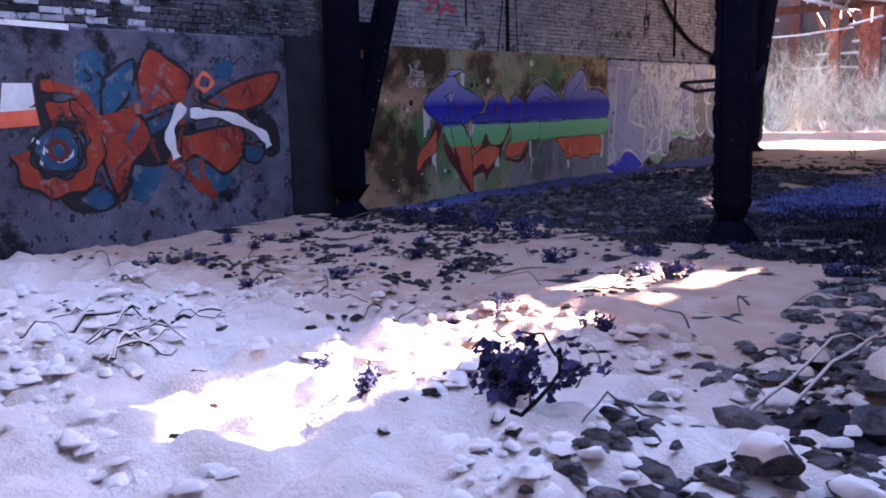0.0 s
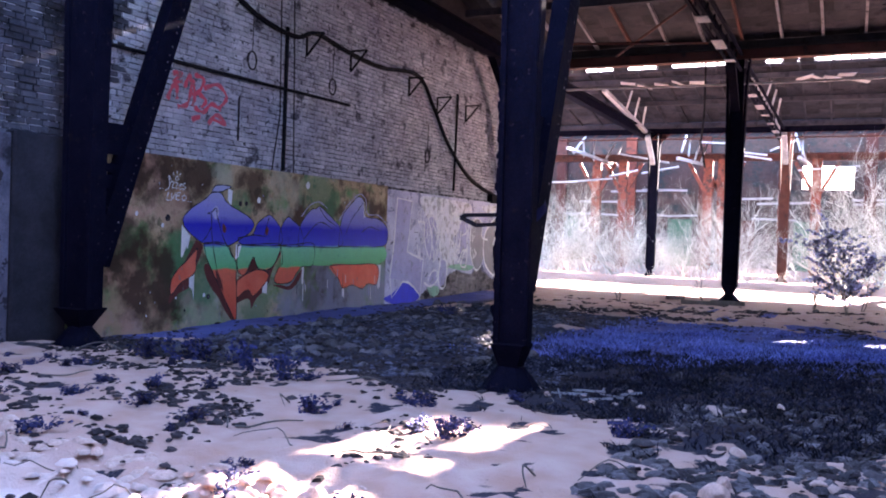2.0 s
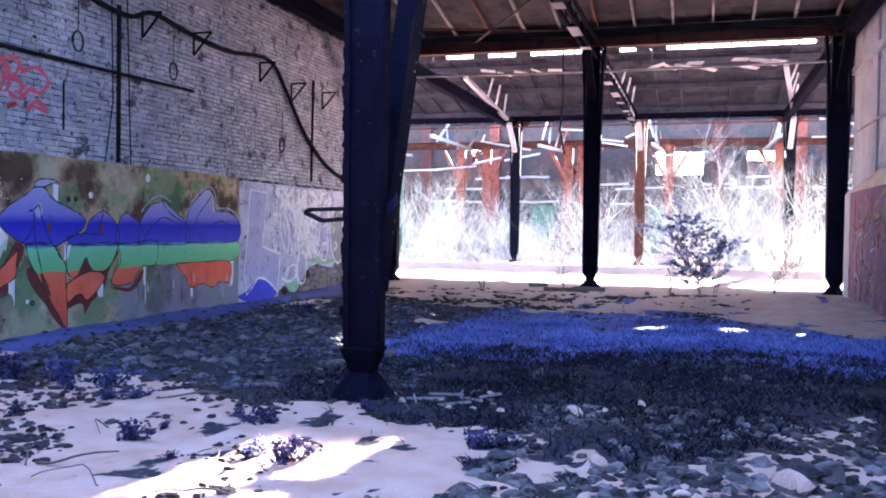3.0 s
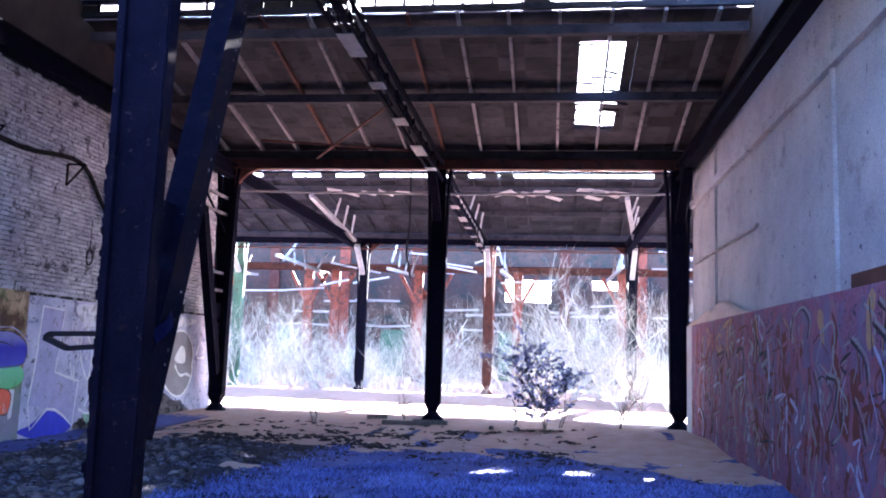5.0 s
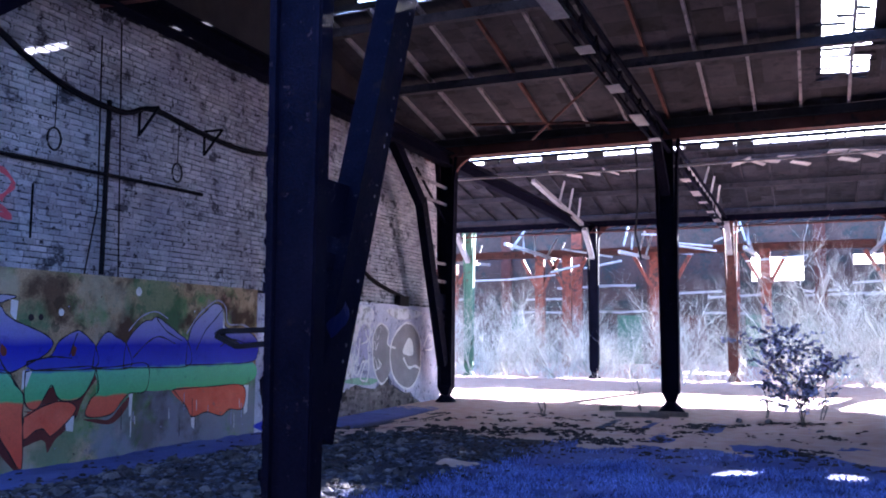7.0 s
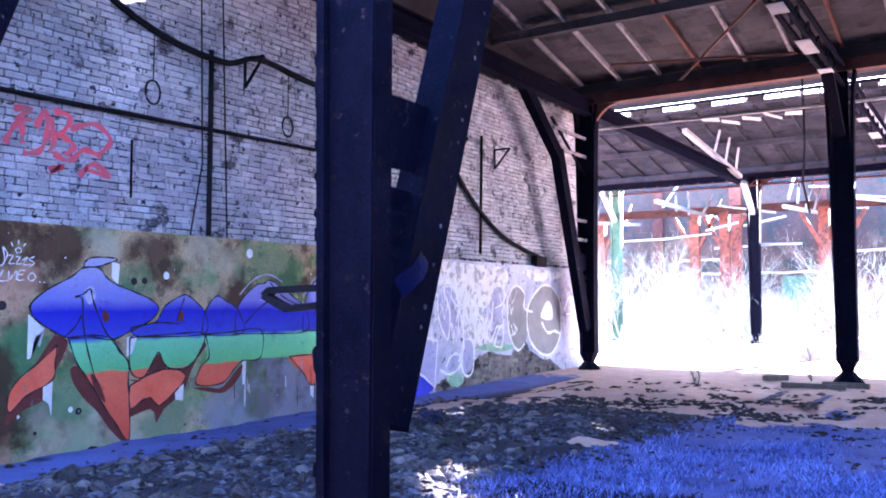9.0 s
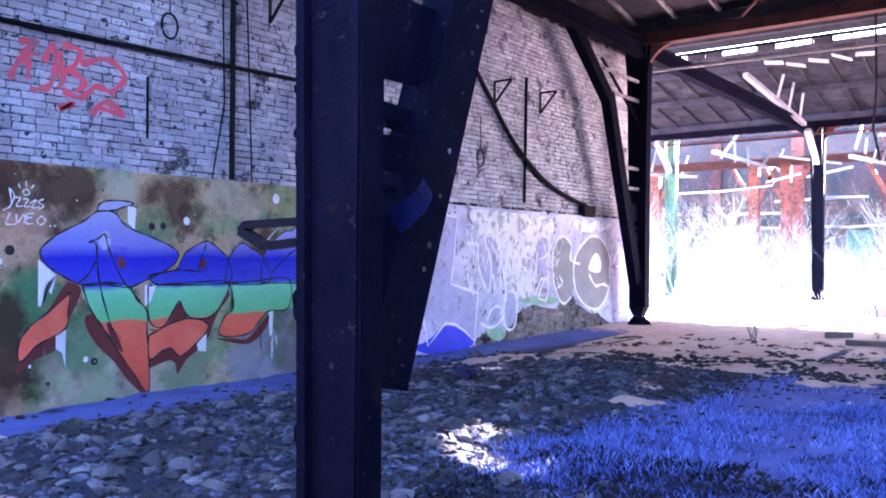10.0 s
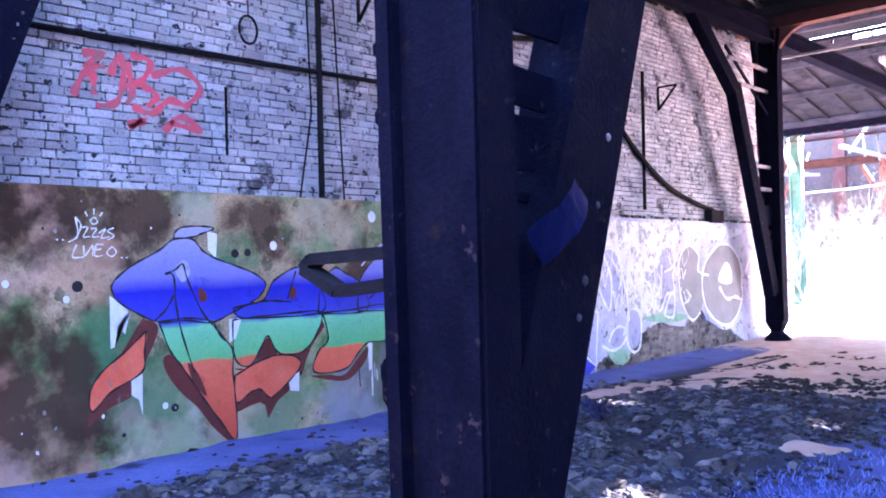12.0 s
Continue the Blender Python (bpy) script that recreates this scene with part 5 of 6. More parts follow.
E_IN = [(22.87, 1.31), (23.19, 1.65), (23.43, 1.54), (23.43, 1.24)]
flat("counter", E_IN, P_WHITE, letters, 3)
stroke("inner_line", [(22.91, 1.19), (23.2, 0.95), (23.58, 0.97), (23.91, 0.88)], 0.08, P_WHITE, letters, 3)
C_OUT = [(22.48, 1.42), (22.07, 1.51), (22.1, 1.82), (21.67, 1.98), (21.33, 1.63), (21.4, 1.0), (21.75, 0.62), (22.1, 0.75)]
flat("letter_shape", C_OUT, P_GREY, letters, 1.6)
stroke("outline", C_OUT, 0.06, P_WHITE, letters, 3)


def scrawl(*pts, w=0.06):
    stroke("stroke", pts, w, P_WHITE, letters, 3)


scrawl((18.34, 1.78), (18.64, 1.79), (18.68, 1.62), (18.71, 1.35), (18.87, 1.08), (19.03, 0.96), (19.09, 1.46), (18.89, 1.85), (19.03, 2.04))
scrawl((18.76, 0.4), (19.07, 0.3), (19.4, 0.39), (19.51, 0.58), (19.29, 0.67), (19.08, 0.59), (18.97, 0.44))
scrawl((19.4, 0.51), (19.55, 0.78), (19.56, 1.1), (19.45, 1.45), (19.31, 1.85), (19.47, 2.05), (19.69, 2.05), (19.65, 1.77), (19.57, 1.37), (19.59, 0.74))
scrawl((19.59, 0.9), (19.51, 0.43), (19.66, 0.23), (19.89, 0.28), (19.97, 0.64), (19.9, 0.88), (19.75, 0.93))
scrawl((19.84, 1.69), (20.07, 1.45), (20.3, 1.28), (20.38, 1.03), (20.21, 0.87), (20.06, 0.96), (20.02, 1.2), (19.97, 0.64))
scrawl((20.16, 2.06), (20.48, 1.98), (20.56, 1.77), (20.39, 1.53), (20.15, 1.73))
scrawl((20.72, 1.65), (20.67, 1.31), (20.46, 1.03), (20.62, 0.85), (20.88, 1.14), (21.14, 1.13), (21.1, 1.43), (21.19, 1.61))
scrawl((20.75, 0.77), (20.97, 1.1), (21.14, 1.13), (21.09, 0.75), (20.92, 0.72), (20.75, 0.77))
scrawl((20.64, 1.9), (20.9, 2.03), (21.2, 1.86), (21.11, 1.61), (20.8, 1.52))
scrawl((24.1, 1.45), (24.4, 1.75), (24.6, 1.4), (24.2, 1.35))
scribble = random.Random(44)
for i in range(34):                                      # looping thin scrawls over the middle letters
    y, z = scribble.uniform(18.3, 21.6), scribble.uniform(1.0, 2.1)
    h = scribble.uniform(0.2, 0.5)
    scrawl((y, z + h / 2), (y + scribble.uniform(-0.1, 0.1), z), (y + scribble.uniform(0.0, 0.2), z - h / 2), (y + scribble.uniform(0.1, 0.3), z), (y + scribble.uniform(0.05, 0.25), z + h / 3), w=scribble.uniform(0.02, 0.045))
for pts in ([(18.68, 1.65), (19.1, 1.92), (19.53, 1.45), (19.08, 0.92), (18.74, 1.24)], [(20.62, 1.7), (20.95, 1.95), (21.15, 1.7), (21.1, 1.2), (20.65, 1.1)], [(18.95, 0.5), (19.3, 0.66), (19.45, 0.5), (19.2, 0.34)], [(19.6, 0.85), (19.9, 0.85), (19.92, 0.4), (19.62, 0.3)]):
    flat("letter_shape", pts, P_LILAC, letters, 1.4)
for pts in ([(18.5, 2.36), (20.0, 2.38), (21.3, 2.3), (21.2, 1.9), (20.4, 1.5), (19.8, 1.2), (19.3, 1.6), (18.7, 2.0)], [(19.6, 1.3), (20.3, 1.4), (20.5, 0.9), (20.1, 0.7), (19.8, 0.8)], [(22.0, 2.3), (23.0, 2.36), (24.0, 2.3), (23.6, 2.15), (22.6, 2.1)]):
    flat("white_wash", pts, P_WASH, letters, 0.9)
flat("green_smear", [(18.95, 0.28), (19.5, 0.28), (19.55, 0.10), (19.2, 0.06)], P_GREENISH, letters, 1.0)
flat("green_smear", [(20.0, 0.75), (20.7, 0.8), (21.6, 0.72), (21.2, 0.62), (20.4, 0.68)], P_GREENISH, letters, 1.0)
pillar = thing("lilac_pillar", "tall lilac sprayed letter edged in white", "graffiti", kind="structure")
PILLAR = [(17.13, 0.56), (17.25, 1.21), (17.36, 2.27), (18.05, 2.23), (17.97, 1.61), (17.88, 1.11), (18.33, 1.0), (18.68, 0.93), (18.63, 0.52), (18.58, 0.10), (18.25, 0.31), (18.0, 0.42), (17.72, 0.46), (17.48, 0.28), (17.25, 0.12)]
flat("letter_shape", [(17.13, 0.56), (17.25, 1.21), (17.36, 2.27), (18.05, 2.23), (17.97, 1.61), (17.88, 1.11), (17.72, 0.46)], P_LILAC, pillar, 1, None, 1)
flat("letter_shape", [(17.75, 1.13), (18.33, 1.0), (18.68, 0.93), (18.63, 0.52), (18.58, 0.10), (18.25, 0.31), (18.0, 0.42), (17.70, 0.46)], P_LILAC, pillar, 1.15, None, 1)
stroke("outline", PILLAR + [PILLAR[0]], 0.055, P_WHITE, pillar, 2, None, 1)
flat("blue_shape", [(16.9, 0.10), (17.3, 0.22), (17.7, 0.42), (18.2, 0.33), (18.55, 0.08), (17.8, -0.1)], P_BLUE, pillar, 1.6)
stroke("outline", [(17.42, 0.10), (17.6, 0.36), (17.9, 0.44), (18.15, 0.34), (18.3, 0.12)], 0.05, P_WHITE, pillar, 2)

orange = thing("orange_mural", "orange-red and white interlocking sprayed letters on sooty plaster", "graffiti", kind="structure")


def filled(material, layer, *pts):
    flat("letter_shape", pts, material, orange, layer)
    stroke("outline", list(pts) + [pts[0]], 0.055, P_BLACK, orange, layer + 0.3)


def ribbon(w, material, layer, *pts):
    stroke("stroke", pts, w, material, orange, layer)


filled(P_ORANGE, 2, (5.65, 2.02), (5.84, 2.32), (6.1, 2.2), (6.39, 1.99), (6.29, 1.79), (5.96, 1.65), (5.72, 1.59))
filled(P_ORANGE, 2, (6.55, 1.68), (7.11, 1.93), (7.78, 2.06), (7.66, 1.78), (7.36, 1.59), (6.99, 1.56))
filled(P_ORANGE, 2.2, (5.05, 1.48), (5.61, 1.55), (5.78, 1.22), (5.52, 0.96), (5.38, 0.57), (5.27, 0.62), (5.15, 0.99))
filled(P_ORANGE, 2, (6.2, 1.27), (7.06, 1.36), (7.14, 1.01), (6.83, 0.75), (6.58, 0.89), (6.38, 1.01), (6.19, 0.93))
filled(P_CYAN, 1.5, (5.22, 1.95), (5.63, 2.18), (5.54, 1.76), (5.19, 1.5))
filled(P_CYAN, 1.7, (5.72, 1.46), (6.1, 1.58), (5.99, 1.36), (5.75, 1.3))
filled(P_CYAN, 1.6, (7.12, 1.14), (7.48, 1.04), (7.37, 0.86), (7.15, 0.91))
filled(P_CYAN, 1.5, (4.3, 1.2), (4.6, 0.95), (4.85, 1.0), (4.95, 1.3), (4.65, 1.48))
filled(P_CYAN, 1.2, (4.8, 0.62), (5.1, 0.75), (5.25, 0.52), (5.0, 0.45))
flat("backing_shape", [(4.9, 2.15), (5.2, 2.25), (5.25, 1.75), (5.0, 1.6)], P_CYAN, orange, 0.8)
flat("backing_shape", [(5.45, 0.95), (5.9, 1.15), (5.85, 0.7), (5.55, 0.5)], P_CYAN, orange, 0.8)
flat("backing_shape", [(6.5, 0.85), (6.9, 0.72), (6.75, 0.52), (6.5, 0.6)], P_CYAN, orange, 0.8)
flat("backing_shape", [(6.75, 2.12), (7.0, 2.2), (7.05, 2.02), (6.85, 1.95)], P_CYAN, orange, 0.8)
flat("backing_shape", [(4.6, 0.7), (5.1, 0.72), (5.3, 0.5), (4.8, 0.45)], P_BLACK, orange, 0.8)
flat("backing_shape", [(5.4, 1.1), (6.2, 1.45), (6.3, 1.1), (5.8, 0.9)], P_BLACK, orange, 0.8)
flat("backing_shape", [(7.4, 1.5), (7.7, 1.4), (7.75, 1.0), (7.5, 0.95)], P_BLACK, orange, 0.8)
flat("backing_shape", [(4.45, 1.95), (4.6, 1.95), (4.62, 1.5), (4.45, 1.45)], P_BLACK, orange, 0.8)
flat("pale_block", [(4.1, 1.9), (4.41, 1.9), (4.43, 1.5), (4.02, 1.48)], P_WHITE, orange, 1.5, None, 1)
flat("pink_block", [(4.03, 1.6), (4.43, 1.62), (4.45, 1.45), (4.0, 1.43)], P_RED, orange, 1.8, None, 1)
ribbon(0.3, P_BLACK, 2.4, (4.55, 1.58), (4.79, 1.62), (5.03, 1.45), (5.07, 1.17), (4.91, 0.84), (4.57, 0.76), (4.3, 0.89), (4.21, 1.16))
ribbon(0.23, P_ORANGE, 2.8, (4.55, 1.58), (4.79, 1.62), (5.03, 1.45), (5.07, 1.17), (4.91, 0.84), (4.57, 0.76), (4.3, 0.89), (4.21, 1.16))
ribbon(0.14, P_ORANGE, 2.6, (4.5, 1.88), (4.9, 1.8), (5.12, 1.5))
ribbon(0.2, P_BLACK, 2.8, (6.35, 1.54), (6.9, 1.49), (7.43, 1.25), (7.56, 1.06))
ribbon(0.15, P_WHITE, 3.2, (6.35, 1.54), (6.9, 1.49), (7.43, 1.25), (7.56, 1.06))
ribbon(0.16, P_WHITE, 3.2, (6.26, 1.64), (6.04, 1.31), (6.11, 0.99))
ribbon(0.13, P_ORANGE, 3.0, (6.0, 1.0), (6.35, 0.69), (6.63, 0.45))
ribbon(0.08, P_ORANGE, 3.1, (6.45, 0.95), (6.5, 0.7), (6.66, 0.5))
ribbon(0.14, P_ORANGE, 3.1, (6.28, 1.88), (6.2, 1.6), (6.22, 1.4))
ribbon(0.16, P_ORANGE, 2.9, (5.1, 1.42), (5.6, 1.6), (6.2, 1.75))
ribbon(0.07, P_RED, 3.3, (6.46, 1.89), (6.58, 2.03), (6.71, 1.93), (6.6, 1.82), (6.46, 1.89))
ribbon(0.06, P_WHITE, 3.3, (4.5, 1.2), (4.62, 1.06), (4.8, 1.12), (4.85, 1.28))
ribbon(0.06, P_WHITE, 3.3, (4.35, 1.3), (4.45, 1.22), (4.42, 1.02))
ribbon(0.025, P_BLACK, 2, (6.9, 2.2), (7.0, 2.26), (7.05, 2.15), (7.2, 2.25), (7.3, 2.15))
ribbon(0.07, P_WHITE, 2, (4.1, 2.53), (4.88, 2.51))
shadows = random.Random(6)
for i in range(60):                                      # sprayed shading and drips over the letters
    y, z = shadows.uniform(4.2, 7.5), shadows.uniform(0.75, 2.1)
    ribbon(shadows.uniform(0.02, 0.07), shadows.choice((P_MAROON, P_BLACK, P_CYAN, P_MAROON, P_MAROON)), 3.4, (y, z), (y + shadows.uniform(-0.12, 0.12), z - shadows.uniform(0.05, 0.12)), (y + shadows.uniform(-0.18, 0.18), z - shadows.uniform(0.12, 0.28)))
for r, w, m in ((0.28, 0.05, P_BLACK), (0.20, 0.06, P_CYAN), (0.10, 0.08, P_MAROON)):      # the rings inside the first letter
    ribbon(w, m, 3.6, *[(4.63 + r * math.cos(k * 0.7), 1.17 + r * math.sin(k * 0.7)) for k in range(10)])

wild = thing("layered_graffiti", "layered pale and dark scrawls over maroon paint on the plinth", "graffiti", kind="structure")
rnd = random.Random(12)
for i in range(230):
    y, z, h = 9.3 + 13.4 * rnd.random(), 0.2 + 2.0 * rnd.random(), rnd.uniform(0.3, 0.9)
    pts = [(y, max(0.02, z - h / 2)), (y + rnd.uniform(-0.15, 0.15), z), (y + rnd.uniform(-0.2, 0.2), min(2.4, z + h / 2))]
    stroke("wide_stroke", pts, rnd.uniform(0.08, 0.32), rnd.choice((P_MAROON, P_PURPLE, P_ROSE, P_ROSE, P_PURPLE, P_OCHRE if z > 1.8 else P_MAROON)), wild, 0.4 + 0.002 * i, WALL_R, 4)
for i in range(330):
    y, z = 9.5 + 13.0 * rnd.random(), 0.3 + 1.9 * rnd.random()
    h = rnd.uniform(0.2, 0.7)
    m = rnd.choice((P_GREY, P_LILAC, P_ROSE, P_PURPLE, P_MAROON, P_BLACK, P_OCHRE if z > 1.9 else P_ROSE, P_GREY))
    pts = [(y, z - h / 2), (y + rnd.uniform(-0.25, 0.25), z), (y + rnd.uniform(-0.3, 0.3), min(2.4, z + h / 2))]
    if rnd.random() < 0.3:
        pts.append((y + rnd.uniform(0.2, 0.5), min(2.35, z + h / 3)))
    stroke("stroke", pts, rnd.uniform(0.015, 0.08), m, wild, 1 + 0.009 * i, WALL_R, 4)
for pts in ([(14.74, 2.0), (14.6, 2.25), (14.21, 2.36), (13.92, 2.2), (14.0, 2.0)], [(11.84, 2.1), (11.31, 1.79), (11.52, 1.56), (11.27, 1.2)], [(12.48, 1.95), (12.1, 1.75), (12.02, 1.5)], [(13.78, 1.6), (13.65, 1.4), (13.57, 1.15)], [(13.3, 1.55), (12.96, 1.49), (13.05, 1.2), (13.27, 0.95)], [(12.44, 1.33), (12.25, 1.15), (12.13, 0.9)], [(11.7, 2.3), (11.5, 2.2), (11.13, 2.08)], [(12.8, 1.2), (12.9, 0.95), (13.2, 0.8)], [(10.6, 1.9), (10.3, 1.4), (10.5, 1.0)]):
    stroke("pale_outline", pts, 0.045, P_GREY, wild, 4.6, WALL_R, 4)
    stroke("dark_outline", [(y + 0.07, z - 0.03) for y, z in pts], 0.05, P_BLACK, wild, 4.4, WALL_R, 4)

# ---- snow on ledges ----
def snow_heap(pts, width, height, at):
    """A long low drift on a ledge along y."""
    verts, faces, n = [], [], 7
    for y, h in pts:
        for k in range(n):
            a = math.pi * k / (n - 1)
            verts.append((-math.cos(a) * width / 2, y, max(0.0, math.sin(a)) * h * height))
    for i in range(len(pts) - 1):
        for k in range(n - 1):
            faces.append((i * n + k, i * n + k + 1, (i + 1) * n + k + 1, (i + 1) * n + k))
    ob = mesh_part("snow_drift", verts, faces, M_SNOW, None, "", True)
    ob.location = at
    return tagged(ob, "low drift of snow lying on the wall ledge", "snow")


snow_heap([(17.3, 0.05), (18.0, 0.15), (18.8, 0.5), (19.6, 0.95), (20.3, 1.0), (20.8, 0.6), (21.6, 0.7), (22.3, 0.45), (23.1, 0.3), (23.6, 0.05)], 0.22, 0.36, (2.74, 0, 2.46))

# ---- plants ----
def twig_mesh(name, seed, height, trunks, spread, depth, droop=0.0, leaves=0, thick=0.02, leaf_size=0.05):
    """A bare shrub: forked tapering twigs, three-sided; leaves, if any, as small folded blades."""
    r = random.Random(seed)
    verts, faces, lv, lf = [], [], [], []

    def seg(p, q, ra, rb):
        d = (q - p).normalized()
        u = d.orthogonal().normalized()
        v = d.cross(u)
        n = len(verts)
        for c, rad in ((p, ra), (q, rb)):
            for k in range(3):
                a = k * math.tau / 3
                verts.append(tuple(c + (u * math.cos(a) + v * math.sin(a)) * rad))
        for k in range(3):
            faces.append((n + k, n + (k + 1) % 3, n + 3 + (k + 1) % 3, n + 3 + k))

    def leaf(p):
        s = leaf_size * r.uniform(0.6, 1.3)
        a = Vector((r.uniform(-1, 1), r.uniform(-1, 1), r.uniform(-0.9, 0.3))).normalized()
        b = a.orthogonal().normalized() * s * 0.4
        c = a.cross(b).normalized() * s * 0.12
        n = len(lv)
        lv.extend(tuple(x) for x in (p, p + a * s * 0.5 + b + c, p + a * s, p + a * s * 0.5 - b + c))
        lf.extend(((n, n + 1, n + 2), (n, n + 2, n + 3)))

    def grow(p, d, length, rad, lev):
        parts_n = 3 if lev == 0 else 2
        for i in range(parts_n):
            d = (d + Vector((r.uniform(-1, 1), r.uniform(-1, 1), r.uniform(-0.5, 0.5))) * 0.40 + Vector((0, 0, -droop * lev))).normalized()
            q = p + d * (length / parts_n)
            ra = rad * (1 - 0.5 * i / parts_n)
            rb = rad * (1 - 0.5 * (i + 1) / parts_n)
            seg(p, q, ra, rb)
            if leaves and lev >= depth - 1:
                for _ in range(leaves):
                    leaf(p.lerp(q, r.random()))
            if lev < depth:
                for _ in range(2 if lev else 3):
                    side = Vector((r.uniform(-1, 1), r.uniform(-1, 1), r.uniform(0.0, 0.9))).normalized()
                    grow(q, (d * 0.75 + side * 0.8).normalized(), length * r.uniform(0.4, 0.62), rb * 0.65, lev + 1)
            p = q

    for _ in range(trunks):
        d = Vector((r.uniform(-1, 1) * spread, r.uniform(-1, 1) * spread, 1)).normalized()
        grow(Vector((r.uniform(-0.2, 0.2) * spread, r.uniform(-0.2, 0.2) * spread, -0.05)), d, height * r.uniform(0.55, 0.8), thick * r.uniform(0.8, 1.3), 0)
    return verts, faces, lv, lf


def shrub(name, label, seed, height, trunks, spread, depth, material, group, droop=0.0, leaves=0, thick=0.02, leaf_size=0.05, leaf=None):
    ob = thing(name, label, "shrub", group)
    v, f, lv, lf = twig_mesh(name, seed, height, trunks, spread, depth, droop, leaves, thick, leaf_size)
    mesh_part("branchwork", v, f, material, ob)
    if leaves:
        mesh_part("foliage", lv, lf, leaf or M_LEAF, ob)
    return ob


FROST = "bare frosted shrub with pale twigs in the snow"
KINDS = [shrub("frosted_shrub", FROST, s, h, n, sp, d, M_TWIG, "frosted shrubs", thick=t) for s, h, n, sp, d, t in
         ((1, 4.2, 3, 0.5, 4, 0.026), (2, 3.2, 3, 0.7, 4, 0.018), (3, 1.9, 5, 0.9, 3, 0.012), (4, 1.2, 6, 1.0, 3, 0.009), (5, 5.6, 2, 0.4, 4, 0.034))]
SPOTS = ((-12.8, 39.5, 0), (-13.6, 40.6, 1), (-11.6, 40.2, 0), (0.6, 40.5, 4), (1.6, 39.4, 0), (-0.8, 40.2, 0), (2.8, 40.5, 4), (1.0, 42.5, 4), (-1.5, 41.0, 0), (3.4, 32.5, 1), (-6.0, 42.0, 1), (-4.6, 36.0, 1), (-12.8, 42.5, 0), (5.6, 38.0, 0), (-5.6, 46.0, 0), (4.5, 44.0, 0), (-10.0, 45.0, 1), (-15.5, 38.0, 0))
place = random.Random(21)
first = [None] * 5
spots = list(SPOTS) + [(place.uniform(-17, 8.5), place.uniform(37.5, 46.5), place.choice((1, 2, 2, 3))) for _ in range(95)] + [(place.uniform(-2.0, 4.6), place.uniform(38.0, 44.0), place.choice((0, 1, 1, 2))) for _ in range(14)] + [(place.uniform(-14.5, -3.5), place.uniform(38.5, 44.0), place.choice((1, 2, 2))) for _ in range(12)] + [(place.uniform(-1.2, 4.5), place.uniform(27.5, 33), place.choice((2, 3, 3))) for _ in range(10)]
for x, y, k in spots:
    m = pose(x, y, ground_z(x, y), 0, 0, place.uniform(0, 360))
    if first[k] is None:
        first[k] = KINDS[k]
        KINDS[k].matrix_basis = m
    else:
        ob = copy_thing(KINDS[k], m)
        g = place.uniform(0.75, 1.2)
        ob.scale = (g, g, g * place.uniform(0.9, 1.15))
bush = shrub("leafy_bush", "dark bluish weeping bush with small drooping leaves", 8, 1.75, 4, 0.35, 2, M_BARK, "", 0.12, 7, 0.011, 0.07)
bush.location = (-0.55, 21.7, ground_z(-0.55, 21.7))
for i, (x, y, h) in enumerate(((1.75, 27.6, 2.2), (2.1, 26.6, 1.7), (-3.9, 24.0, 0.8), (1.2, 25.9, 1.5), (-0.3, 23.2, 0.9), (1.0, 22.2, 0.8), (-5.6, 21.8, 0.6), (-1.3, 23.6, 0.7))):
    ob = shrub("bare_sapling", "thin dark bare sapling growing through the snow", 30 + i, h, 2, 0.35, 1, M_BARK, "bare saplings", thick=0.014)
    ob.location = (x, y, ground_z(x, y))


def blades(name, count, box, size, material, label, keep, lean=0.5, width=0.012):
    r = random.Random(count)
    verts, faces = [], []
    x0, x1, y0, y1 = box
    for _ in range(count):
        x, y = r.uniform(x0, x1), r.uniform(y0, y1)
        if not keep(x, y, r):
            continue
        z = ground_z(x, y) - 0.01
        h = size * r.uniform(0.5, 1.4)
        a = r.uniform(0, math.tau)
        dx, dy = math.cos(a) * width, math.sin(a) * width
        lx, ly = r.uniform(-lean, lean) * h, r.uniform(-lean, lean) * h
        n = len(verts)
        verts += [(x - dx, y - dy, z), (x + dx, y + dy, z), (x + lx * 0.4 + dx * 0.7, y + ly * 0.4 + dy * 0.7, z + h * 0.6), (x + lx * 0.4 - dx * 0.7, y + ly * 0.4 - dy * 0.7, z + h * 0.6), (x + lx, y + ly, z + h)]
        faces += [(n, n + 1, n + 2, n + 3), (n + 3, n + 2, n + 4)]
    return tagged(mesh_part(name, verts, faces, material), label, "grass", kind="stuff")


def in_grass(x, y, r):
    return snow_depth(x, y) < 0.4 and x > -6.0 and shade_blue(x, y) > r.uniform(0.2, 0.9) and fbm(x, y, 0.9, 11.0) + 0.35 - 0.5 * smooth(14.0, 16.5, y) > r.uniform(-0.1, 0.5)


blades("grass", 90000, (-6.5, 2.55, 9.5, 17.5), 0.06, M_GRASS, "low bluish dry grass on the bare earth", in_grass, 0.9, 0.007)
blades("dark_weeds", 42000, (-4.4, 2.55, 6.8, 12.6), 0.06, M_DARKWEED, "matted blackish weeds on dark earth", lambda x, y, r: snow_depth(x, y) < 0.4 and fbm(x, y, 1.1, 17.0) > r.uniform(-0.5, 0.2), 1.6, 0.008)
blades("tall_weeds", 3600, (-2.6, 2.3, 7.4, 12.0), 0.11, M_DARKWEED, "taller tangled dark weeds on the earth mound", lambda x, y, r: snow_depth(x, y) < 0.4 and fbm(x, y, 0.9, 4.0) > r.uniform(-0.2, 0.4), 1.5, 0.006)
blades("frosted_weeds", 5500, (-19, 9, 38, 50), 0.5, M_TWIG, "pale frosted dry weeds in the far snow", lambda x, y, r: fbm(x, y, 0.35, 8.0) > r.uniform(-0.2, 0.5), 0.7, 0.010)

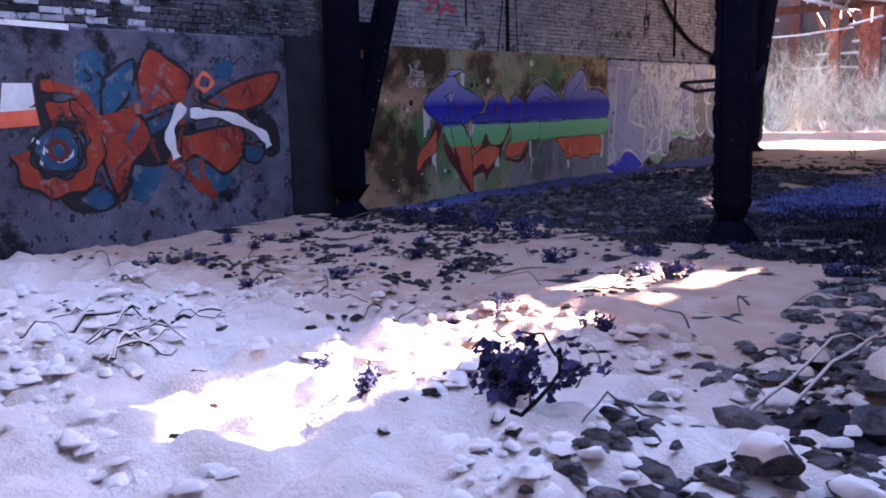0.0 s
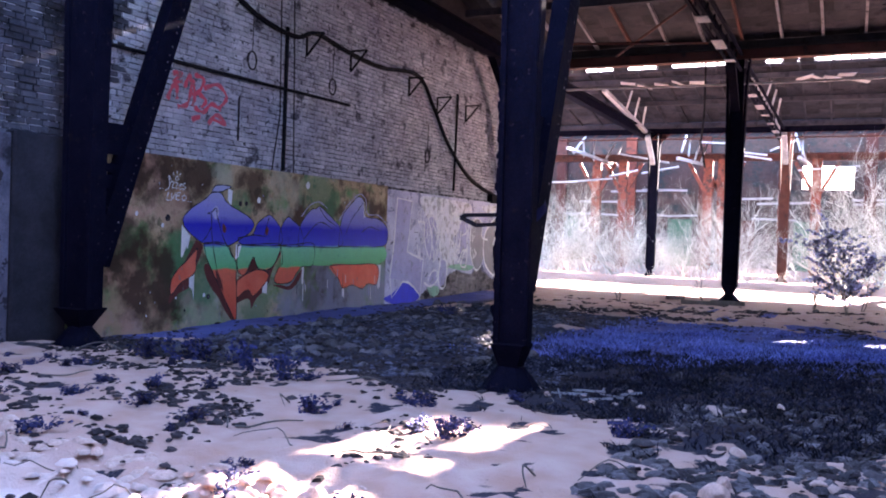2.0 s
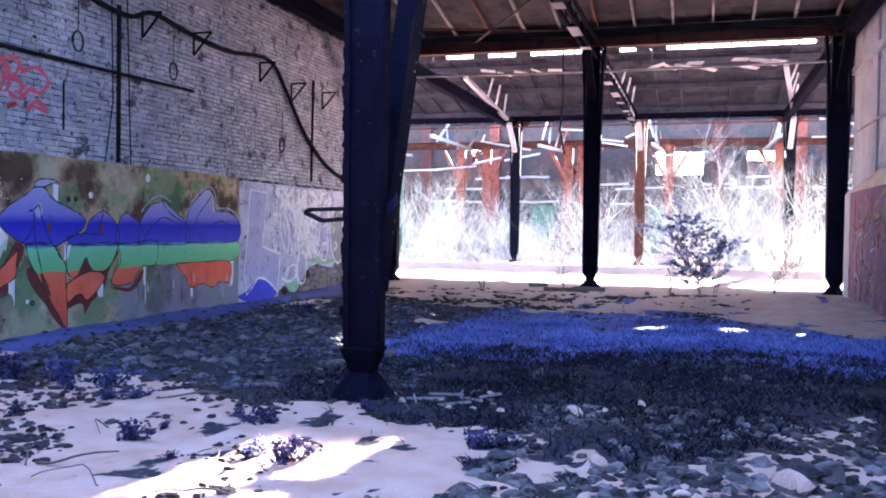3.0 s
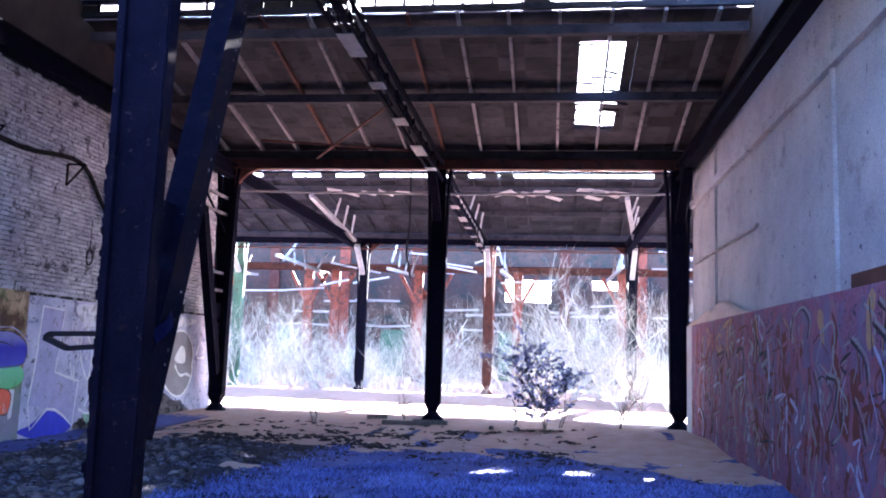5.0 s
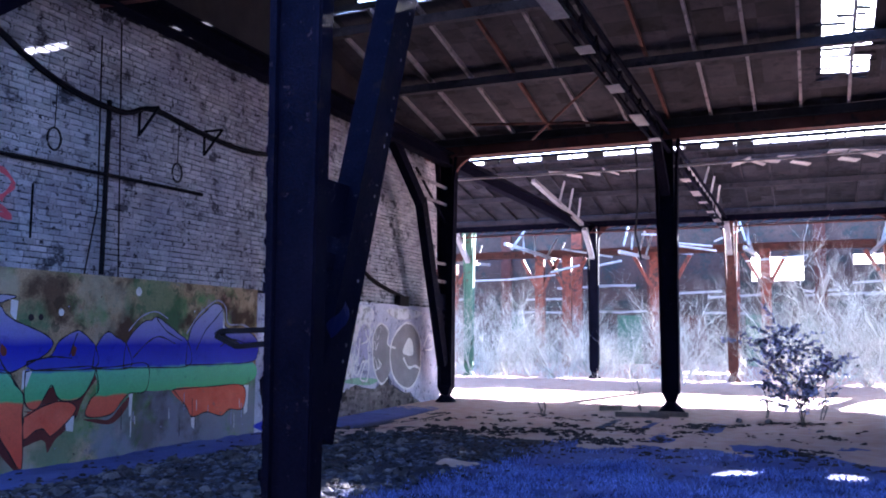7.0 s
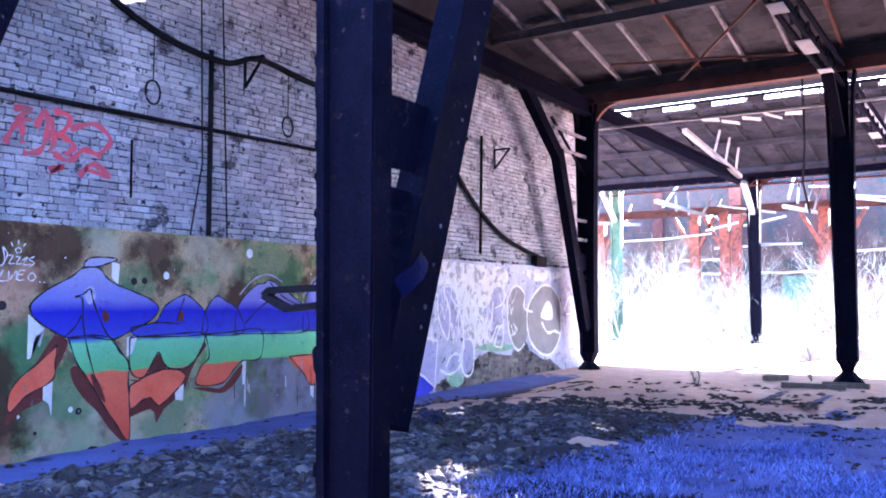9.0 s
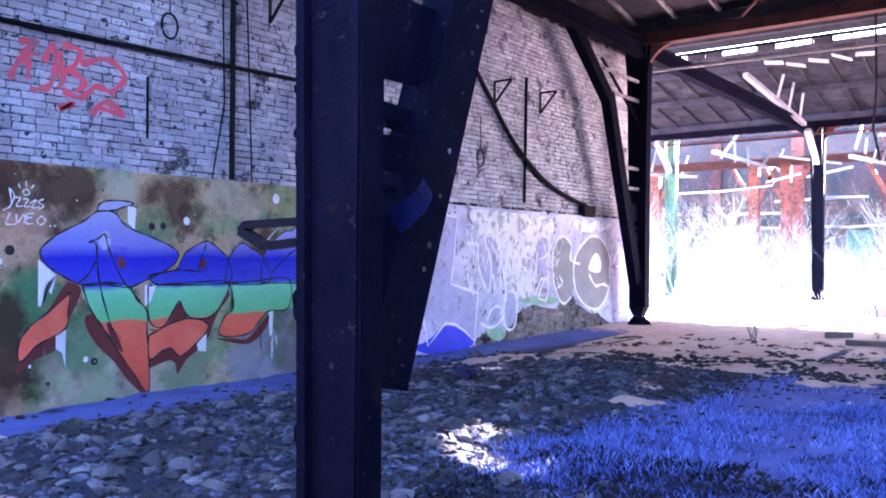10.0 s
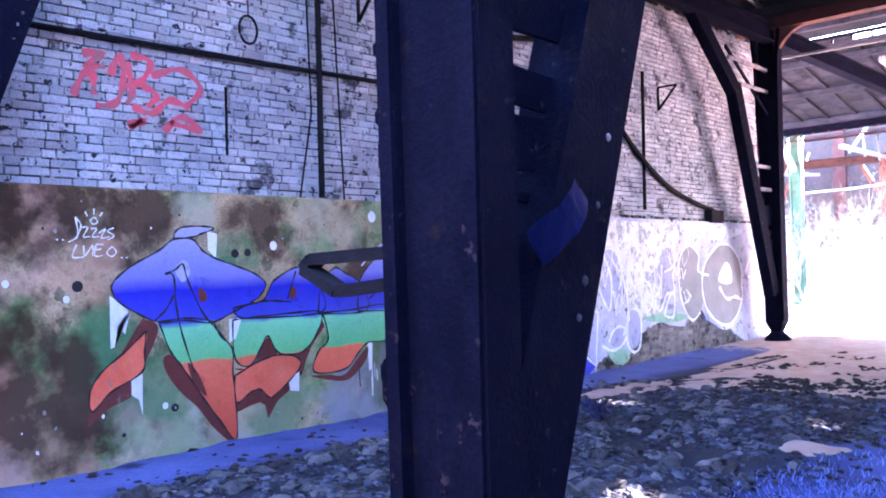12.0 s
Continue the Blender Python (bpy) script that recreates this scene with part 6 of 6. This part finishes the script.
# ---- rubble ----
def stone_mesh(seed, flatness):
    r = random.Random(seed)
    bm = bmesh.new()
    bmesh.ops.create_icosphere(bm, subdivisions=3, radius=1.0)
    cuts = [(Vector((r.uniform(-1, 1), r.uniform(-1, 1), r.uniform(-1, 1))).normalized(), r.uniform(0.42, 0.72)) for _ in range(13)]
    for v in bm.verts:
        for n, d in cuts:
            k = v.co.dot(n) - d
            if k > 0:
                v.co -= n * k
        v.co *= 1 + 0.08 * noise.noise(v.co * 1.1 + Vector((0, seed, 0))) + 0.05 * noise.noise(v.co * 2.5 + Vector((seed, 0, 0)))
        v.co.z *= flatness
    me = bpy.data.meshes.new("rubble")
    bm.to_mesh(me)
    bm.free()
    me.materials.append(M_STONE)
    cap = bmesh.new()                                   # the snow that lies on it
    cap.from_mesh(me)
    low = [v for v in cap.verts if v.co.z < 0.12 * flatness]
    bmesh.ops.delete(cap, geom=low, context="VERTS")
    for v in cap.verts:
        edge = any(e.is_boundary for e in v.link_edges)
        k = max(0.0, v.co.z / flatness)
        v.co *= 1.0 if edge else 1.05
        v.co.z += 0.0 if edge else 0.05 + 0.16 * k
    mc = bpy.data.meshes.new("snow_cap")
    cap.to_mesh(mc)
    cap.free()
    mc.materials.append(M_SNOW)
    mc.polygons.foreach_set("use_smooth", [True] * len(mc.polygons))
    return me, mc


STONES = [stone_mesh(i, (0.45, 0.6, 0.35, 0.7, 0.5)[i]) for i in range(5)]
rr = random.Random(77)


def stones(count, box, size, snowy, keep=None, label="", group=""):
    x0, x1, y0, y1 = box
    made = 0
    while made < count:
        x, y = rr.uniform(x0, x1), rr.uniform(y0, y1)
        if keep and not keep(x, y):
            continue
        made += 1
        me, mc = rr.choice(STONES)
        s = size * rr.uniform(0.5, 1.0) ** 1.3
        ob = tagged(new("rubble_stone", me), label, "stone", group)
        ob.scale = (s, s * rr.uniform(0.6, 1.0), s * rr.uniform(0.7, 1.1))
        ob.location = (x, y, ground_z(x, y) + s * 0.12)
        ob.rotation_euler = (rr.uniform(-0.25, 0.25), rr.uniform(-0.25, 0.25), rr.uniform(0, 6.28))
        if snowy and rr.random() < snowy:
            cap = new("snow_cap", mc)
            cap.parent = ob


def joined_stones(name, count, box, size, keep, label):
    """More of the same broken stones, as one heap."""
    x0, x1, y0, y1 = box
    verts, faces, made = [], [], 0
    while made < count:
        x, y = rr.uniform(x0, x1), rr.uniform(y0, y1)
        if not keep(x, y):
            continue
        made += 1
        me = rr.choice(STONES)[0]
        g = size * rr.uniform(0.5, 1.0) ** 1.3
        m = pose(x, y, ground_z(x, y) + g * 0.12, rr.uniform(-15, 15), rr.uniform(-15, 15), rr.uniform(0, 360)) @ Matrix.Diagonal((g, g * rr.uniform(0.6, 1.0), g * rr.uniform(0.7, 1.1), 1))
        n = len(verts)
        verts += [tuple(m @ v.co) for v in me.vertices]
        faces += [tuple(n + i for i in f.vertices) for f in me.polygons]
    tagged(mesh_part(name, verts, faces, M_STONE), label, "rubble", kind="stuff")


def bare_rubble(x, y):
    """Heaped where the grass ends, none on the blue-coloured bare strip along the wall."""
    return x > -8.1 + 0.3 * fbm(x, y, 1.0, 3.0) and fbm(x, y, 0.8, 81.0) > -0.22 and snow_depth(x, y) < 0.4 and shade_blue(x, y) < 0.5


stones(86, (-1.7, 1.2, 2.8, 7.4), 0.22, 0.6, lambda x, y: y < 8.2 - 0.9 * (x + 1.7) * 0.4 and x > -1.75 + 0.12 * (y - 3), "broken concrete stone under a cap of snow", "snowy rubble heap")
stones(22, (-6.6, -3.6, 1.9, 3.5), 0.13, 0.95, None, "small stone buried in snow beside snowy branches", "snowy stones")
stones(8, (-2.9, -1.7, 2.6, 3.7), 0.10, 0.7, None, "small snow-dusted stone among dead leaves", "snowy stones")
stones(115, (-8.3, -4.0, 8.8, 12.0), 0.17, 0.0, bare_rubble, "grey broken stone lying in dark litter", "bare rubble")
joined_stones("rubble_strip", 60, (-8.0, -4.2, 12.0, 13.6), 0.16, bare_rubble, "grey broken stones heaped in dark litter")
joined_stones("rubble_strip", 150, (-8.0, -4.6, 13.0, 17.8), 0.15, lambda x, y: -8.0 + 0.3 * fbm(x, y, 1.0, 3.0) < x < -4.8 - 0.1 * (y - 13) + 0.4 * fbm(x, y, 1.0, 5.0), "dark broken stones in a strip beside the bare earth")
joined_stones("small_rubble", 260, (-8.2, -4.0, 8.7, 14.0), 0.075, bare_rubble, "small grey broken stones between larger ones")
stones(14, (-2.2, 1.6, 7.2, 10.5), 0.13, 0.25, None, "grey stone half sunk in earth", "bare rubble")
stones(22, (-0.6, 2.3, 5.8, 8.8), 0.16, 0.3, None, "broken stone with patches of snow", "snowy rubble heap")
stones(14, (-3.3, -2.0, 8.6, 9.6), 0.09, 0.35, None, "small broken stone at the column foot", "bare rubble")
stones(10, (-5.0, 1.0, 20.5, 23.5), 0.13, 0.4, None, "dark stone lying on the snowy floor", "stones on the snow")


def litter(name, count, box, size, material, keep, label):
    """Crumbs, clods and dead leaves: small crumpled three-sided flakes, joined."""
    r = random.Random(count + 3)
    verts, faces = [], []
    x0, x1, y0, y1 = box
    for _ in range(count):
        x, y = r.uniform(x0, x1), r.uniform(y0, y1)
        if not keep(x, y, r):
            continue
        z = ground_z(x, y)
        s = size * r.uniform(0.35, 1.0) ** 1.5
        n = len(verts)
        a = r.uniform(0, math.tau)
        tilt, el = r.uniform(-0.35, 0.35), r.uniform(0.5, 1.0)
        for ring, h in ((1.0, 0.0), (0.62, 0.32)):
            for k in range(6):
                b = a + k * math.tau / 6 + r.uniform(-0.25, 0.25)
                u, v = math.cos(b) * ring * s * r.uniform(0.7, 1.15), math.sin(b) * ring * s * el * r.uniform(0.7, 1.15)
                verts.append((x + u * math.cos(a) - v * math.sin(a), y + u * math.sin(a) + v * math.cos(a), z + h * s * r.uniform(0.6, 1.3) + u * tilt * (ring > 0.9 and 0.3 or 0.8)))
        for k in range(6):
            faces.append((n + k, n + (k + 1) % 6, n + 6 + (k + 1) % 6, n + 6 + k))
        faces.append(tuple(n + 6 + k for k in range(6)))
    return tagged(mesh_part(name, verts, faces, material, smooth=material is M_SNOW), label, "litter", kind="stuff")


M_LITTER = mat("dead_leaf_litter", (0.028, 0.023, 0.028), (0.06, 0.047, 0.052), 4.0, 0.9, 0.0, 0.3, 60, vary=0.6)
litter("dead_leaves", 17000, (-8.8, 1.4, 2.0, 9.3), 0.07, M_LITTER, lambda x, y, r: fbm(x, y, 1.1, 20.0) + 0.6 * math.exp(-((x + 6.2) ** 2 / 5 + (y - 6.0) ** 2 / 2.5)) + 0.45 * smooth(7.2, 8.4, y) + 0.4 * smooth(-2.2, -1.0, x) > r.uniform(0.28, 0.95), "dark dead leaves and clods strewn over the snow")
litter("earth_crumbs", 30000, (-9.3, 2.5, 7.8, 18.2), 0.06, M_LITTER, lambda x, y, r: shade_blue(x, y) < r.uniform(0.3, 1.05) and snow_depth(x, y) < r.uniform(0.3, 1.0) and fbm(x, y, 0.9, 2.0) > r.uniform(-0.6, 0.25), "dark earth crumbs and leaf litter")
litter("broken_chips", 13000, (-8.3, -3.2, 8.8, 17.6), 0.075, M_CHIP, lambda x, y, r: snow_depth(x, y) < 0.4 and shade_blue(x, y) < 0.5 and fbm(x, y, 1.2, 9.0) > r.uniform(-0.5, 0.3), "grey stone chips strewn beneath the mural")
litter("rubble_chips", 5200, (-1.9, 2.5, 2.6, 9.0), 0.10, M_STONE, lambda x, y, r: fbm(x, y, 1.2, 19.0) + 0.25 > r.uniform(-0.2, 0.7), "broken stone chips between the rubble")
litter("dark_debris", 10000, (-8.0, 0.5, 16.6, 22.6), 0.08, M_LITTER, lambda x, y, r: fbm(x, y, 1.0, 15.0) + 0.5 * math.exp(-((x + 5.4) ** 2 / 4 + (y - 18.6) ** 2 / 1.5)) > r.uniform(0.1, 0.6), "dark debris strewn on thin snow")
litter("snow_lumps", 7000, (-7.5, 0.5, 1.6, 5.2), 0.09, M_SNOW, lambda x, y, r: fbm(x, y, 1.0, 33.0) > r.uniform(-0.1, 0.6), "small lumps of crusted snow")

# ---- branches and boards on the floor ----
def branch(pts, r, material, label, snow=False):
    ob = thing("fallen_branch", label, "branch", "fallen branches")
    line = curve(pts, 4)
    zs = [(x, y, ground_z(x, y) + z) for x, y, z in line]
    bm = bmesh.new()
    add_tube(bm, zs, [r * (1 - 0.6 * i / len(zs)) for i in range(len(zs))], 5)
    part("wood", bm, material, ob)
    if snow:
        bm = bmesh.new()
        add_tube(bm, [(x, y, z + r * 0.7) for x, y, z in zs], [r * 0.95 * (1 - 0.5 * i / len(zs)) for i in range(len(zs))], 6)
        part("snow_crust", bm, M_SNOW, ob)


br = random.Random(9)
for i in range(12):
    x, y = -4.95 + br.uniform(-0.75, 0.6), 2.75 + br.uniform(-0.45, 0.45)
    a, l = br.uniform(0, math.pi), br.uniform(0.25, 0.6)
    branch([(x, y, 0.02), (x + math.cos(a) * l * 0.5, y + math.sin(a) * l * 0.5, br.uniform(0.08, 0.16)), (x + math.cos(a) * l, y + math.sin(a) * l, 0.04)], br.uniform(0.006, 0.014), M_CABLE, "bent branch under a crust of snow", True)
for i in range(34):
    x, y = br.uniform(-8.0, -0.8), br.uniform(3.4, 8.6)
    a, l = br.uniform(0, math.tau), br.uniform(0.15, 0.6)
    branch([(x, y, 0.01), (x + math.cos(a) * l * 0.5, y + math.sin(a) * l * 0.5, br.uniform(0.02, 0.12)), (x + math.cos(a + 0.4) * l, y + math.sin(a + 0.4) * l, 0.03)], br.uniform(0.005, 0.012), M_BARK, "thin dark twig lying on the snow")
for i in range(2):
    branch([(-1.45 + 0.2 * i, 3.7 + 0.3 * i, 0.05), (-1.25 + 0.2 * i, 4.3 + 0.3 * i, 0.22), (-1.1, 4.9 + 0.3 * i, 0.18)], 0.009, M_BARK, "snow-covered stick leaning on the rubble", True)
branch([(-2.15, 3.0, 0.02), (-2.05, 3.25, 0.22), (-2.3, 3.5, 0.30), (-2.5, 3.6, 0.26)], 0.012, M_CABLE, "bent black stem arching out of dead leaves")
clump = shrub("dead_plant", "dead bluish leafy plant poking through snow", 61, 0.42, 6, 0.9, 1, M_BARK, "dead plants", 0.3, 3, 0.007, 0.06, M_DEADLEAF)
clump.location = (-2.35, 3.35, ground_z(-2.35, 3.35))
for k, (x, y, g) in enumerate(((-3.05, 6.6, 0.5), (-3.6, 3.2, 0.45), (-6.4, 8.4, 0.8), (-6.9, 8.3, 0.9), (-7.3, 8.1, 0.7), (-4.4, 6.9, 0.5), (-5.9, 8.5, 0.7), (-3.0, 2.9, 0.4), (-2.6, 4.6, 0.4), (-6.7, 14.6, 0.6), (-7.1, 15.0, 0.5), (-2.0, 7.4, 0.5))):
    c = copy_thing(clump, pose(x, y, ground_z(x, y), 0, 0, 67 * k))
    c.scale = (g, g, g)
for k in range(44):
    x, y, g = br.uniform(-8.6, -3.2), br.uniform(4.2, 8.7), br.uniform(0.18, 0.45)
    c = copy_thing(clump, pose(x, y, ground_z(x, y), 0, 0, 51 * k))
    c.scale = (g * 1.3, g, g * 0.8)
for i, (x, y, a, l) in enumerate(((-2.9, 9.0, 0.3, 0.34), (-2.6, 8.9, 0.5, 0.3), (-2.75, 9.15, -0.2, 0.35), (-2.5, 9.1, 2.9, 0.22), (-2.35, 9.2, 0.7, 0.22), (-2.95, 8.85, 2.0, 0.2), (-2.65, 9.3, 1.7, 0.3))):
    z = ground_z(x, y)
    ob = bar_part("splintered_board", (x - math.cos(a) * l / 2, y - math.sin(a) * l / 2, z + 0.03), (x + math.cos(a) * l / 2, y + math.sin(a) * l / 2, z + 0.035 + 0.012 * (i % 3)), 0.022, 0.012, M_PALE, None, "", (0, 0, 1))
    tagged(ob, "pale splintered board lying beside the column foot", "board", "splintered boards")
for x, y, l, a in ((-3.7, 22.6, 1.1, 0.05), (-3.2, 23.0, 0.8, -0.1), (-4.6, 23.6, 0.4, 0.3)):
    z = ground_z(x, y) + 0.06
    ob = bar_part("floor_beam", (x - l / 2, y, z), (x + l / 2, y + a, z), 0.09, 0.10, M_BARK, None, "", (0, 1, 0))
    tagged(ob, "short brown timber lying on the snow", "timber", "loose timbers")
ob = bar_part("kerb_block", (-0.4, 4.6, 0.08), (1.3, 5.6, 0.10), 0.22, 0.16, M_STONE, None, "", (0, 0, 1))
tagged(ob, "long broken concrete block half under snow", "concrete block")
